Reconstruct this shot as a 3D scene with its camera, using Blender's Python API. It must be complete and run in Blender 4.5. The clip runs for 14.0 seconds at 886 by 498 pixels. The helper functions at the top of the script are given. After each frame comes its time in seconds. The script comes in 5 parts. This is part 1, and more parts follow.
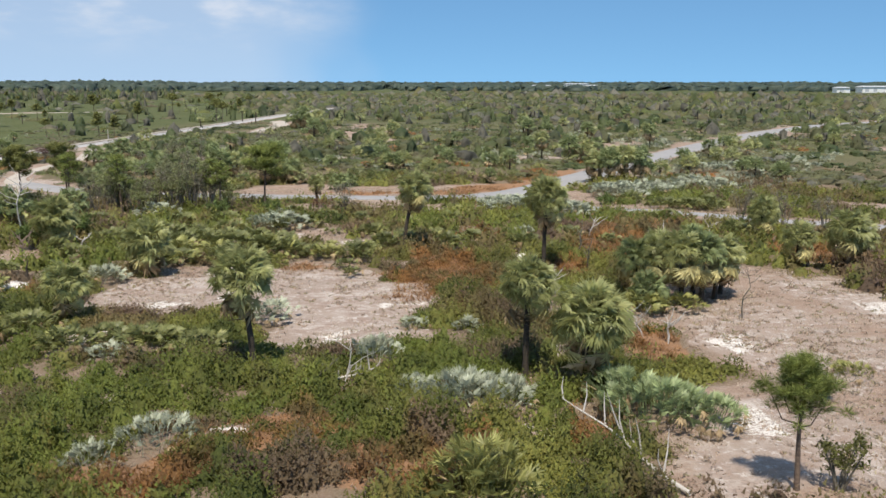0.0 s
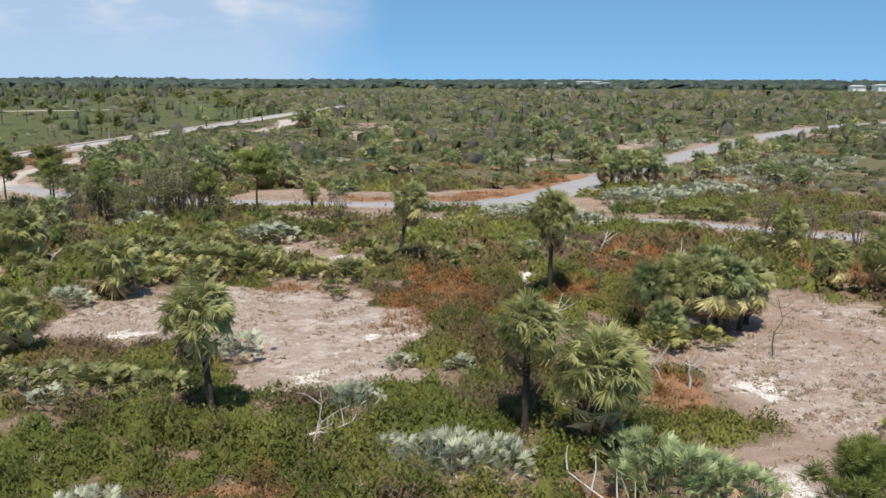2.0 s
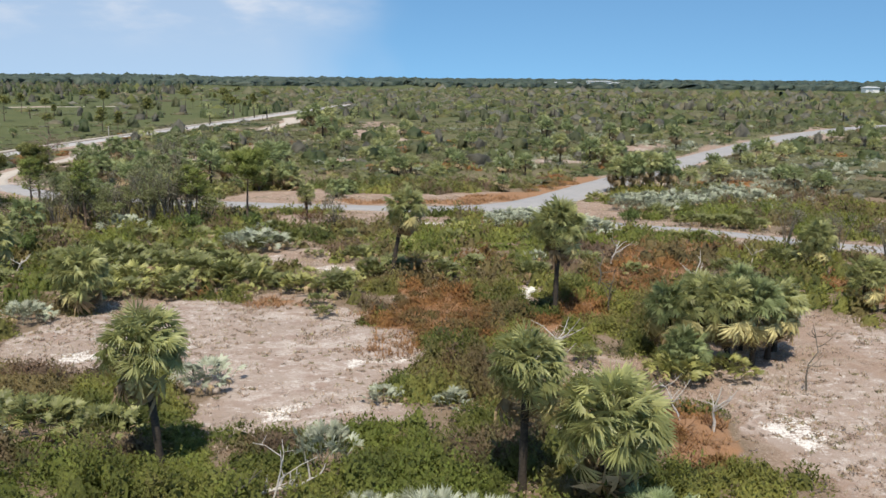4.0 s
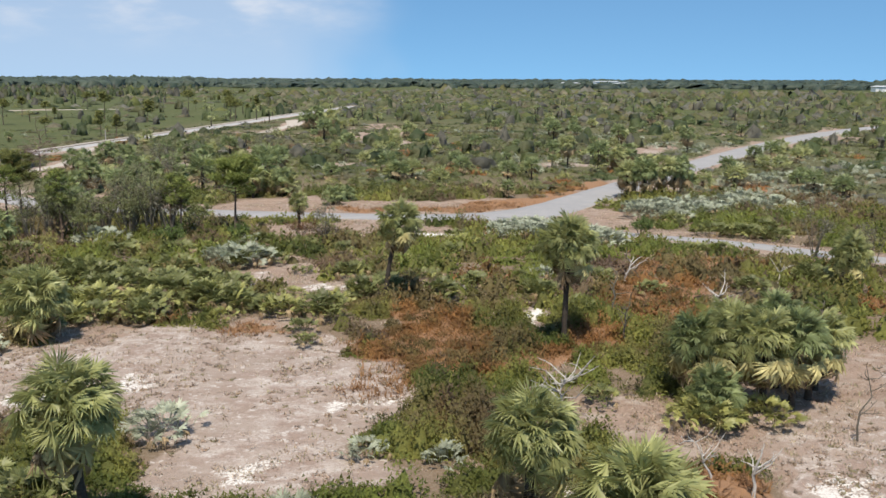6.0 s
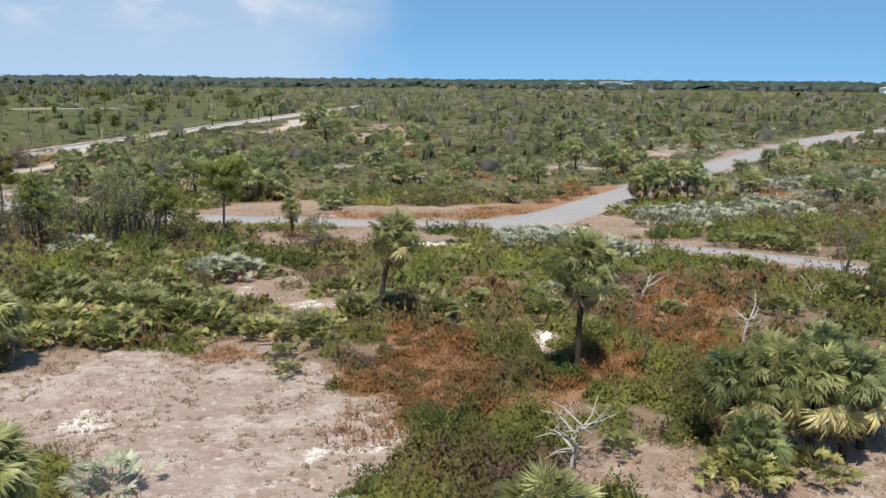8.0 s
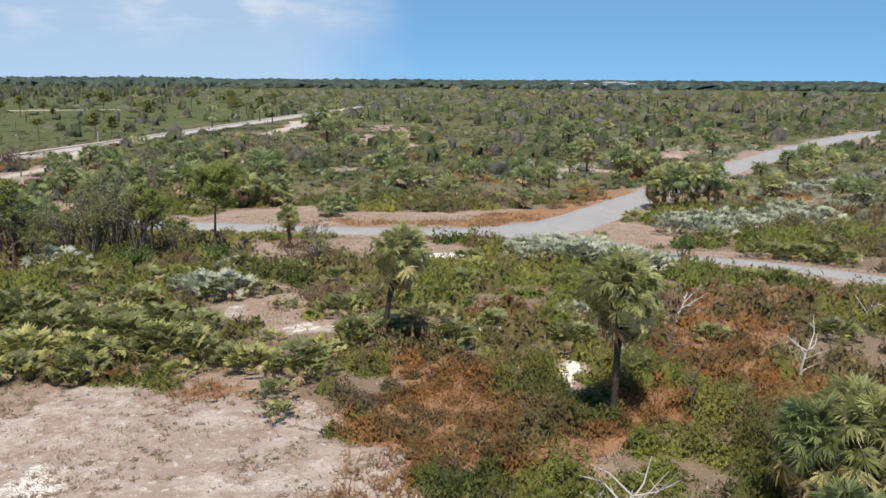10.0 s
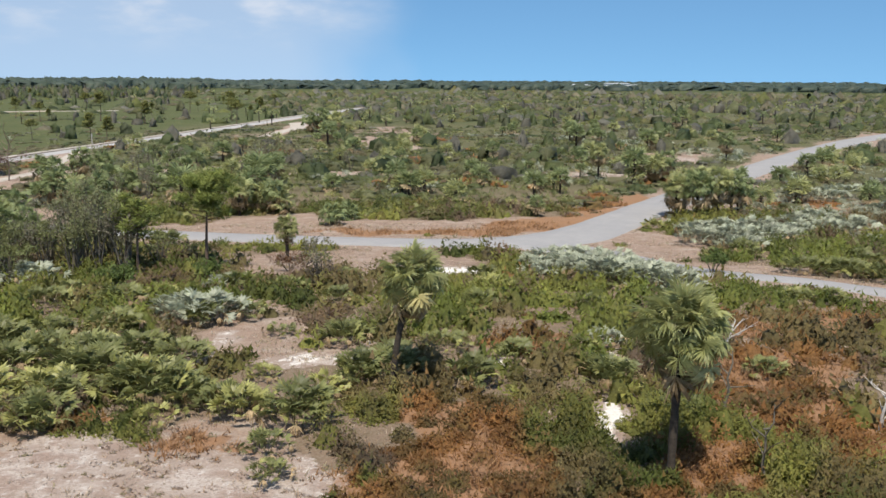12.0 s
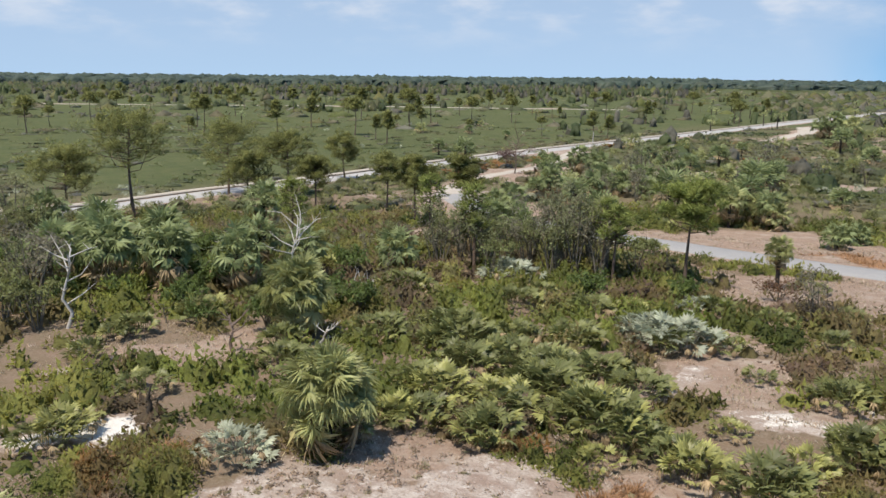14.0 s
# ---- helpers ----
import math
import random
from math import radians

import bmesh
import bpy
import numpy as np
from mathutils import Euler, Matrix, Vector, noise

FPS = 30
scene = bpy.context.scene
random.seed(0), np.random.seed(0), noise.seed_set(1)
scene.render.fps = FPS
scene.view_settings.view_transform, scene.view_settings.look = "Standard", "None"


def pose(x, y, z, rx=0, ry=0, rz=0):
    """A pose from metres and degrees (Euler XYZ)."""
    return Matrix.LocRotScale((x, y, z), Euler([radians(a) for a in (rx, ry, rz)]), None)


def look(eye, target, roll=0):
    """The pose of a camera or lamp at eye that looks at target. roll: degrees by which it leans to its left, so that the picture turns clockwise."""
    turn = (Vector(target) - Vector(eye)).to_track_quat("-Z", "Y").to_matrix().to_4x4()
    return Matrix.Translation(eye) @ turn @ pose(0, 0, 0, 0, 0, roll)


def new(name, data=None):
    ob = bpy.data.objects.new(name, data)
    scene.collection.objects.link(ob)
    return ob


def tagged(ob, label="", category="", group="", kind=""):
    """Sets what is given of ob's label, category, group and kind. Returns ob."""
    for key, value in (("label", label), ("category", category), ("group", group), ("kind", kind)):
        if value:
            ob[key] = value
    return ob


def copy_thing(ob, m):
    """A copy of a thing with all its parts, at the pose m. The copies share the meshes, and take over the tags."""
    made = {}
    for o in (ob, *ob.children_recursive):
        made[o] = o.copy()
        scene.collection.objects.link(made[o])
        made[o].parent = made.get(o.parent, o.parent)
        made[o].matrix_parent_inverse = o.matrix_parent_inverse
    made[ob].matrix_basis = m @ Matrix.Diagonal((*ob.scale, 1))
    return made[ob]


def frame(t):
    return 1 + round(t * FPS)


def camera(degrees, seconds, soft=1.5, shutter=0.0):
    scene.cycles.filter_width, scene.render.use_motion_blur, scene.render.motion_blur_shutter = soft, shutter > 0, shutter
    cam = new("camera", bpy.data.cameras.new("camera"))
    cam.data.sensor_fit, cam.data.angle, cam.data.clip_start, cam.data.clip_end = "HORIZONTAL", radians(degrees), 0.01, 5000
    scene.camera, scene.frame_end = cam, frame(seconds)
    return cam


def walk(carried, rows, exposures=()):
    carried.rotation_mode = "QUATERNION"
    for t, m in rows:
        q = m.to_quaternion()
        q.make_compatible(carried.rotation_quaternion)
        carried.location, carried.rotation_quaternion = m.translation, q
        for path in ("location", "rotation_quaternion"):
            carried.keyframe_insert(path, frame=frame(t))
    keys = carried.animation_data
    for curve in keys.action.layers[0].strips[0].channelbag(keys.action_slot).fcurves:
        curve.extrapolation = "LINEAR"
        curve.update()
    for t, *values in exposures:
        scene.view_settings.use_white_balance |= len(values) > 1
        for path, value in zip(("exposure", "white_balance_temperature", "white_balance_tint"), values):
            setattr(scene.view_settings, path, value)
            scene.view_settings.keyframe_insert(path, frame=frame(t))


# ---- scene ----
cam = camera(54.6, 14.0)
PATH = [
    (0, (-0.592, 6.013, 11.132), (-0.481, 7.973, 10.75), 0.0),
    (0.5, (-0.408, 7.129, 11.187), (-0.306, 9.089, 10.803), -0.1),
    (1, (-0.188, 8.286, 11.284), (-0.093, 10.246, 10.898), -0.0),
    (1.5, (0.11, 9.467, 11.457), (0.2, 11.427, 11.07), 0.1),
    (2, (0.465, 10.64, 11.508), (0.55, 12.6, 11.12), 0.1),
    (2.5, (0.753, 11.758, 11.488), (0.832, 13.718, 11.1), 0.2),
    (3, (0.982, 12.833, 11.418), (1.056, 14.794, 11.029), 0.2),
    (3.2, (1.051, 13.208, 11.423), (1.124, 15.168, 11.032), 0.4),
    (5.5, (1.767, 18.128, 11.423), (1.819, 20.089, 11.033), 0.2),
    (6, (1.928, 19.246, 11.451), (1.977, 21.207, 11.062), 0.2),
    (6.5, (1.992, 20.179, 11.448), (2.041, 22.14, 11.059), 0.4),
    (7, (2.177, 21.232, 11.438), (2.221, 23.193, 11.048), 0.3),
    (7.5, (2.196, 22.291, 11.334), (2.236, 24.253, 10.946), 0.4),
    (8, (2.264, 23.371, 11.39), (2.302, 25.333, 11.001), 0.4),
    (10.5, (1.807, 29.251, 11.186), (1.836, 31.213, 10.8), 0.3),
    (11, (1.635, 30.382, 11.189), (1.665, 32.345, 10.804), 0.4),
    (11.5, (1.511, 31.639, 11.154), (1.54, 33.601, 10.768), 0.3),
    (12, (1.379, 32.794, 11.14), (1.409, 34.756, 10.755), 0.3),
    (12.5, (1.258, 33.815, 11.168), (1.292, 35.777, 10.785), 0.5),
    (12.6, (1.227, 34.045, 11.162), (1.251, 36.007, 10.776), 0.5),
    (12.7, (1.196, 34.276, 11.156), (1.121, 36.236, 10.770), 0.5),
    (12.8, (1.165, 34.506, 11.149), (0.946, 36.455, 10.763), 0.6),
    (12.9, (1.134, 34.737, 11.143), (0.770, 36.664, 10.757), 0.6),
    (13, (1.103, 34.967, 11.137), (0.588, 36.86, 10.748), 0.6),
    (13.1, (1.066, 35.198, 11.136), (0.460, 37.063, 10.750), 0.6),
    (13.2, (1.029, 35.429, 11.135), (0.332, 37.262, 10.749), 0.6),
    (13.3, (0.991, 35.659, 11.134), (0.228, 37.466, 10.748), 0.5),
    (13.5, (0.917, 36.121, 11.132), (0.086, 37.897, 10.74), 0.5),
    (14, (0.6, 37.188, 11.185), (-0.421, 38.862, 10.793), 0.5),
]
walk(cam, [(t, look(eye, target, roll)) for t, eye, target, roll in PATH])

# ---------------------------------------------------------------- light
SUN_EL, SUN_AZ = 66.0, 184.0          # degrees; azimuth clockwise from +y


def sky_world():
    w = bpy.data.worlds.new("sky")
    scene.world = w
    w.use_nodes = True
    nt = w.node_tree
    nt.nodes.clear()
    N, L = nt.nodes.new, nt.links.new
    out, bg = N("ShaderNodeOutputWorld"), N("ShaderNodeBackground")
    bg.inputs["Strength"].default_value = 0.092
    tc = N("ShaderNodeTexCoord")
    lift = N("ShaderNodeVectorMath")
    lift.operation = "ADD"
    lift.inputs[1].default_value = (0, 0, 0.22)
    L(tc.outputs["Generated"], lift.inputs[0])
    sky = N("ShaderNodeTexSky")
    sky.sky_type, sky.sun_disc = "NISHITA", False
    sky.sun_elevation, sky.sun_rotation = radians(SUN_EL), radians(SUN_AZ)
    sky.air_density, sky.dust_density, sky.ozone_density = 1.0, 0.1, 1.6
    L(lift.outputs[0], sky.inputs["Vector"])
    sep = N("ShaderNodeSeparateXYZ")
    L(tc.outputs["Generated"], sep.inputs[0])
    # cloud bank over the west, thinning towards the east
    bank = N("ShaderNodeMapRange")
    wave = N("ShaderNodeTexNoise")
    wave.inputs["Scale"].default_value = 9.0
    L(tc.outputs["Generated"], wave.inputs["Vector"])
    edge = N("ShaderNodeMath")
    edge.operation = "MULTIPLY_ADD"
    edge.inputs[1].default_value = 0.16
    L(wave.outputs["Fac"], edge.inputs[0])
    L(sep.outputs["X"], edge.inputs[2])
    bank.interpolation_type = "SMOOTHSTEP"
    for key, v in (("From Min", 0.07), ("From Max", -0.10), ("To Min", 0.0), ("To Max", 1.0)):
        bank.inputs[key].default_value = v
    L(edge.outputs[0], bank.inputs["Value"])
    puff_map = N("ShaderNodeMapping")
    puff_map.inputs["Scale"].default_value = (9, 9, 26)
    L(tc.outputs["Generated"], puff_map.inputs["Vector"])
    puff = N("ShaderNodeTexNoise")
    puff.inputs["Scale"].default_value, puff.inputs["Detail"].default_value = 1.3, 6.0
    puff.inputs["Roughness"].default_value = 0.55
    L(puff_map.outputs[0], puff.inputs["Vector"])
    ramp = N("ShaderNodeMapRange")
    ramp.interpolation_type = "SMOOTHSTEP"
    for key, v in (("From Min", 0.42), ("From Max", 0.78), ("To Min", 0.0), ("To Max", 1.0)):
        ramp.inputs[key].default_value = v
    L(puff.outputs["Fac"], ramp.inputs["Value"])
    high = N("ShaderNodeMapRange")
    high.interpolation_type = "SMOOTHSTEP"
    for key, v in (("From Min", 0.015), ("From Max", 0.09), ("To Min", 0.0), ("To Max", 1.0)):
        high.inputs[key].default_value = v
    L(sep.outputs["Z"], high.inputs["Value"])
    m1 = N("ShaderNodeMath")
    m1.operation = "MULTIPLY"
    L(ramp.outputs[0], m1.inputs[0])
    L(high.outputs[0], m1.inputs[1])
    m2 = N("ShaderNodeMath")
    m2.operation = "MULTIPLY_ADD"
    m2.inputs[1].default_value, m2.inputs[2].default_value = 0.55, 0.42
    L(m1.outputs[0], m2.inputs[0])
    m3 = N("ShaderNodeMath")
    m3.operation = "MULTIPLY"
    L(m2.outputs[0], m3.inputs[0])
    L(bank.outputs[0], m3.inputs[1])
    mix = N("ShaderNodeMix")
    mix.data_type = "RGBA"
    mix.inputs["B"].default_value = (7.2, 7.7, 8.6, 1)
    L(m3.outputs[0], mix.inputs["Factor"])
    clear = N("ShaderNodeMix")
    clear.data_type, clear.blend_type = "RGBA", "MULTIPLY"
    clear.inputs["Factor"].default_value = 1.0
    clear.inputs["B"].default_value = (1.08, 1.48, 1.58, 1)
    L(sky.outputs[0], clear.inputs["A"])
    L(clear.outputs["Result"], mix.inputs["A"])
    L(mix.outputs["Result"], bg.inputs["Color"])
    L(bg.outputs[0], out.inputs["Surface"])


sky_world()
sun_data = bpy.data.lights.new("sun", "SUN")
sun_data.energy, sun_data.angle, sun_data.color = 5.0, radians(0.6), (1.0, 0.908, 0.785)
sun = new("sun", sun_data)
a = radians(SUN_AZ)
sun.matrix_world = look((200 * math.sin(a), 200 * math.cos(a), 200 * math.tan(radians(SUN_EL))), (0, 0, 0))
scene.view_settings.exposure = 0.15

# ---------------------------------------------------------------- materials


class Nodes:
    """A short way to wire one node material."""

    def __init__(self, name):
        self.mat = bpy.data.materials.new(name)
        self.mat.use_nodes = True
        self.nt = self.mat.node_tree
        self.bsdf = self.nt.nodes["Principled BSDF"]
        self.out = self.nt.nodes["Material Output"]

    def node(self, kind, **inputs):
        n = self.nt.nodes.new(kind)
        for key, v in inputs.items():
            n.inputs[key.replace("_", " ")].default_value = v
        return n

    def link(self, a, b):
        self.nt.links.new(a, b)

    def noise(self, scale, detail=4.0, rough=0.6, stretch=None):
        n = self.node("ShaderNodeTexNoise", Scale=scale, Detail=detail, Roughness=rough)
        geo = self.nt.nodes.new("ShaderNodeNewGeometry")
        if stretch:
            mp = self.node("ShaderNodeMapping", Scale=stretch)
            self.link(geo.outputs["Position"], mp.inputs["Vector"])
            self.link(mp.outputs[0], n.inputs["Vector"])
        else:
            self.link(geo.outputs["Position"], n.inputs["Vector"])
        return n.outputs["Fac"]

    def span(self, value, lo, hi, a=0.0, b=1.0):
        n = self.node("ShaderNodeMapRange", From_Min=lo, From_Max=hi, To_Min=a, To_Max=b)
        self.link(value, n.inputs["Value"])
        return n.outputs[0]

    def mix(self, fac, a, b, mode="MIX"):
        n = self.nt.nodes.new("ShaderNodeMix")
        n.data_type, n.blend_type = "RGBA", mode
        for key, v in (("Factor", fac), ("A", a), ("B", b)):
            s = [i for i in n.inputs if i.name == key and (key == "Factor" or i.type == "RGBA")][0]
            if isinstance(v, (int, float)):
                s.default_value = v
            elif isinstance(v, tuple):
                s.default_value = (*v, 1) if len(v) == 3 else v
            else:
                self.link(v, s)
        return [o for o in n.outputs if o.type == "RGBA"][0]

    def math(self, op, a, b):
        n = self.nt.nodes.new("ShaderNodeMath")
        n.operation = op
        for i, v in enumerate((a, b)):
            if isinstance(v, (int, float)):
                n.inputs[i].default_value = v
            else:
                self.link(v, n.inputs[i])
        return n.outputs[0]

    def bump(self, height, strength, distance):
        n = self.node("ShaderNodeBump", Strength=strength, Distance=distance)
        self.link(height, n.inputs["Height"])
        self.link(n.outputs[0], self.bsdf.inputs["Normal"])

    def finish(self, color, rough=0.7, spec=0.3):
        if isinstance(color, tuple):
            self.bsdf.inputs["Base Color"].default_value = (*color, 1)
        else:
            self.link(color, self.bsdf.inputs["Base Color"])
        self.bsdf.inputs["Roughness"].default_value = rough
        self.bsdf.inputs["Specular IOR Level"].default_value = spec
        return self.mat


def leaf_material(name, base=None, alt=None, rough=0.55, spec=0.35, through_light=0.22, by_object=False, gain=(0.7, 1.35)):
    """Foliage: base colour or the plant's own tint, varied from leaf to leaf, with some light passing through."""
    m = Nodes(name)
    if base is None:
        at = m.nt.nodes.new("ShaderNodeAttribute")
        at.attribute_name = "tint"
        # dark mottle paints shaded gaps between sprays into the leaf colour
        fine, sprig, coarse = m.noise(24.0, 4, 0.75), m.noise(7.0, 4, 0.7), m.noise(1.6, 3, 0.6)
        gap_mottle = m.math("ADD", m.span(fine, 0.32, 0.68, 0.38, 0.80), m.math("ADD", m.span(sprig, 0.34, 0.66, 0.0, 0.42), m.span(coarse, 0.3, 0.7, 0.05, 0.25)))
        cm = m.nt.nodes.new("ShaderNodeCombineColor")
        for i in range(3):
            m.link(gap_mottle, cm.inputs[i])
        col = m.mix(1.0, at.outputs["Color"], cm.outputs[0], "MULTIPLY")
        m.bump(m.math("ADD", m.math("MULTIPLY", sprig, 1.6), fine), 0.8, 0.062)
    if by_object:
        seg = m.nt.nodes.new("ShaderNodeAttribute")
        seg.attribute_name = "shade"
        both = m.math("ADD", m.nt.nodes.new("ShaderNodeObjectInfo").outputs["Random"], m.nt.nodes.new("ShaderNodeNewGeometry").outputs["Random Per Island"])
        rnd = m.math("ADD", m.math("MULTIPLY", m.math("FRACT", both, 0.0), 0.62), m.math("MULTIPLY", seg.outputs["Fac"], 0.38))
    else:
        rnd = m.nt.nodes.new("ShaderNodeNewGeometry").outputs["Random Per Island"]
    if base is not None:
        col = m.mix(rnd, base, alt or base)
        big = m.noise(1.7, 3.0)
        col = m.mix(m.span(big, 0.35, 0.75), col, tuple(c * 0.72 for c in (alt or base)))
    k = m.span(rnd, 0, 1, gain[0], gain[1])
    cc = m.nt.nodes.new("ShaderNodeCombineColor")
    for i in range(3):
        m.link(k, cc.inputs[i])
    col = m.mix(1.0, col, cc.outputs[0], "MULTIPLY")
    mat = m.finish(col, rough, spec)
    if through_light:
        tr = m.nt.nodes.new("ShaderNodeBsdfTranslucent")
        m.link(col, tr.inputs["Color"])
        mx = m.node("ShaderNodeMixShader", Fac=through_light)
        m.link(m.bsdf.outputs[0], mx.inputs[1])
        m.link(tr.outputs[0], mx.inputs[2])
        m.link(mx.outputs[0], m.out.inputs["Surface"])
    return mat


def bark_material(name, a, b, scale=6.0):
    m = Nodes(name)
    n1, n2 = m.noise(scale, 5, 0.65, (1, 1, 2.6)), m.noise(scale * 5, 3, 0.6)
    col = m.mix(m.span(n1, 0.35, 0.7), a, b)
    col = m.mix(m.span(n2, 0.3, 0.8, 0, 0.5), col, tuple(c * 0.5 for c in a))
    m.bump(n1, 0.6, 0.03)
    return m.finish(col, 0.9, 0.15)


def ground_material():
    """Soil: colours of the cover come from the cover map stored on the sheet, broken up by grain, litter and tufts."""
    m = Nodes("ground_soil")
    at = m.nt.nodes.new("ShaderNodeAttribute")
    at.attribute_name = "cover"
    sep = m.nt.nodes.new("ShaderNodeSeparateColor")
    m.link(at.outputs["Color"], sep.inputs[0])
    sand, dry, rust = sep.outputs[0], sep.outputs[1], sep.outputs[2]
    meadow = at.outputs["Alpha"]
    n_big, n_mid, n_fine = m.noise(0.23, 5), m.noise(1.3, 6, 0.68), m.noise(9.0, 4, 0.7)
    n_grit = m.noise(38.0, 2, 0.6)
    litter = m.mix(m.span(n_mid, 0.35, 0.7), (0.225, 0.158, 0.114), (0.140, 0.112, 0.066))
    litter = m.mix(m.span(n_fine, 0.45, 0.75), litter, (0.27, 0.22, 0.165))
    far_green = m.mix(m.span(m.noise(0.05, 6, 0.7), 0.35, 0.7), (0.056, 0.082, 0.026), (0.082, 0.106, 0.038))
    far_green = m.mix(m.span(n_mid, 0.45, 0.8), far_green, (0.096, 0.094, 0.048))
    far_green = m.mix(m.span(n_big, 0.42, 0.64, 0, 0.75), far_green, (0.104, 0.116, 0.046))
    far_green = m.mix(m.span(m.noise(0.55, 5, 0.75), 0.50, 0.66, 0, 0.7), far_green, (0.040, 0.060, 0.020))
    col = m.mix(meadow, litter, far_green)
    tan_ = m.mix(m.span(n_mid, 0.35, 0.68), (0.33, 0.24, 0.185), (0.245, 0.172, 0.130))
    tan_ = m.mix(m.span(m.noise(0.7, 6, 0.7, (0.8, 1.3, 1)), 0.50, 0.66, 0, 0.75), tan_, (0.42, 0.36, 0.305))
    tan_ = m.mix(m.span(n_fine, 0.5, 0.8), tan_, (0.43, 0.36, 0.29))
    streak = m.noise(0.8, 6, 0.7, (0.8, 1.25, 1))
    pale = m.mix(m.span(streak, 0.42, 0.58), (0.49, 0.425, 0.375), (0.315, 0.235, 0.192))
    pale = m.mix(m.span(n_fine, 0.50, 0.64, 0, 0.7), pale, (0.24, 0.19, 0.155))
    pale = m.mix(m.span(n_big, 0.42, 0.60, 0, 0.8), pale, (0.33, 0.262, 0.215))
    pale = m.mix(m.span(m.noise(2.6, 6, 0.75), 0.55, 0.64, 0, 0.75), pale, (0.62, 0.57, 0.525))
    rusty = m.mix(m.span(n_mid, 0.35, 0.7), (0.32, 0.175, 0.090), (0.25, 0.155, 0.095))

    def edge(mask):
        k = m.math("ADD", mask, m.math("MULTIPLY", m.math("SUBTRACT", n_mid, 0.5), 0.9))
        return m.span(m.math("ADD", k, m.math("MULTIPLY", m.math("SUBTRACT", n_fine, 0.5), 0.35)), 0.38, 0.62)

    col = m.mix(edge(dry), col, tan_)
    col = m.mix(edge(rust), col, rusty)
    col = m.mix(edge(sand), col, pale)
    white = m.span(m.math("ADD", sand, m.math("MULTIPLY", m.math("SUBTRACT", n_fine, 0.5), 1.4)), 1.0, 1.9)
    col = m.mix(edge(white), col, m.mix(m.span(n_fine, 0.4, 0.8), (0.80, 0.77, 0.72), (0.62, 0.58, 0.52)))
    col = m.mix(m.span(n_grit, 0.3, 0.8, 0, 0.3), col, (0.14, 0.11, 0.085))
    h = m.math("ADD", n_fine, m.math("MULTIPLY", n_mid, 1.5))
    m.bump(h, 0.7, 0.12)
    return m.finish(col, 0.95, 0.1)


def pavement_material():
    m = Nodes("worn_asphalt")
    n1, n2, n3 = m.noise(0.5, 5), m.noise(5.0, 5, 0.7), m.noise(60.0, 2)
    col = m.mix(m.span(n1, 0.3, 0.7), (0.272, 0.270, 0.272), (0.325, 0.318, 0.312))
    col = m.mix(m.span(n2, 0.55, 0.8, 0, 0.7), col, (0.44, 0.40, 0.35))
    col = m.mix(m.span(n3, 0.3, 0.8, 0, 0.35), col, (0.16, 0.155, 0.15))
    m.bump(n3, 0.3, 0.01)
    return m.finish(col, 0.9, 0.2)


def track_material(name, a, b):
    m = Nodes(name)
    n1, n2 = m.noise(0.8, 5), m.noise(7.0, 4, 0.7)
    col = m.mix(m.span(n1, 0.3, 0.7), a, b)
    col = m.mix(m.span(n2, 0.5, 0.8, 0, 0.6), col, tuple(c * 0.6 for c in b))
    m.bump(n2, 0.5, 0.05)
    return m.finish(col, 0.95, 0.1)


def plain_material(name, a, b, rough=0.7):
    m = Nodes(name)
    col = m.mix(m.span(m.noise(3.0, 4), 0.35, 0.7), a, b)
    return m.finish(col, rough, 0.3)


M_GROUND = ground_material()
M_ROAD = pavement_material()
M_TRACK = track_material("pale_sand_track", (0.46, 0.42, 0.37), (0.38, 0.335, 0.28))
M_HWY = track_material("grey_road_surface", (0.42, 0.41, 0.40), (0.34, 0.33, 0.32))
M_LEAF = leaf_material("scrub_leaves", through_light=0.42, gain=(0.88, 1.16))
M_PALM = leaf_material("palm_fronds_green", (0.285, 0.322, 0.120), (0.440, 0.445, 0.195), 0.45, 0.35, 0.42, True, (0.62, 1.38))
M_PALMDARK = leaf_material("palm_fronds_deep_green", (0.180, 0.235, 0.098), (0.280, 0.318, 0.140), 0.5, 0.25, 0.36, True, (0.62, 1.38))
M_DEAD = leaf_material("dry_fronds", (0.30, 0.215, 0.12), (0.42, 0.32, 0.19), 0.8, 0.15, 0.1, True)
M_STRAW = leaf_material("straw_fronds", (0.425, 0.372, 0.150), (0.614, 0.543, 0.260), 0.7, 0.2, 0.15, True)
M_SILVER = leaf_material("silver_fronds", (0.300, 0.328, 0.226), (0.430, 0.455, 0.335), 0.45, 0.4, 0.3, True, (0.5, 1.5))
M_PALMETTO = leaf_material("palmetto_fronds", (0.140, 0.165, 0.056), (0.258, 0.268, 0.102), 0.45, 0.35, 0.34, True, (0.55, 1.45))
M_PALMBLUE = leaf_material("blue_green_fronds", (0.205, 0.272, 0.120), (0.325, 0.385, 0.185), 0.45, 0.4, 0.3, True, (0.5, 1.5))
M_YELLOW = leaf_material("yellow_green_fronds", (0.225, 0.240, 0.070), (0.365, 0.358, 0.122), 0.45, 0.4, 0.3, True, (0.5, 1.5))
M_NEEDLE = leaf_material("pine_needles", (0.178, 0.245, 0.064), (0.285, 0.325, 0.098), 0.6, 0.2, 0.4)
M_NEEDLE_DULL = leaf_material("dull_pine_needles", (0.180, 0.210, 0.072), (0.262, 0.272, 0.098), 0.6, 0.2, 0.4)
M_TRUNK = bark_material("charred_palm_bark", (0.045, 0.038, 0.032), (0.095, 0.078, 0.06))
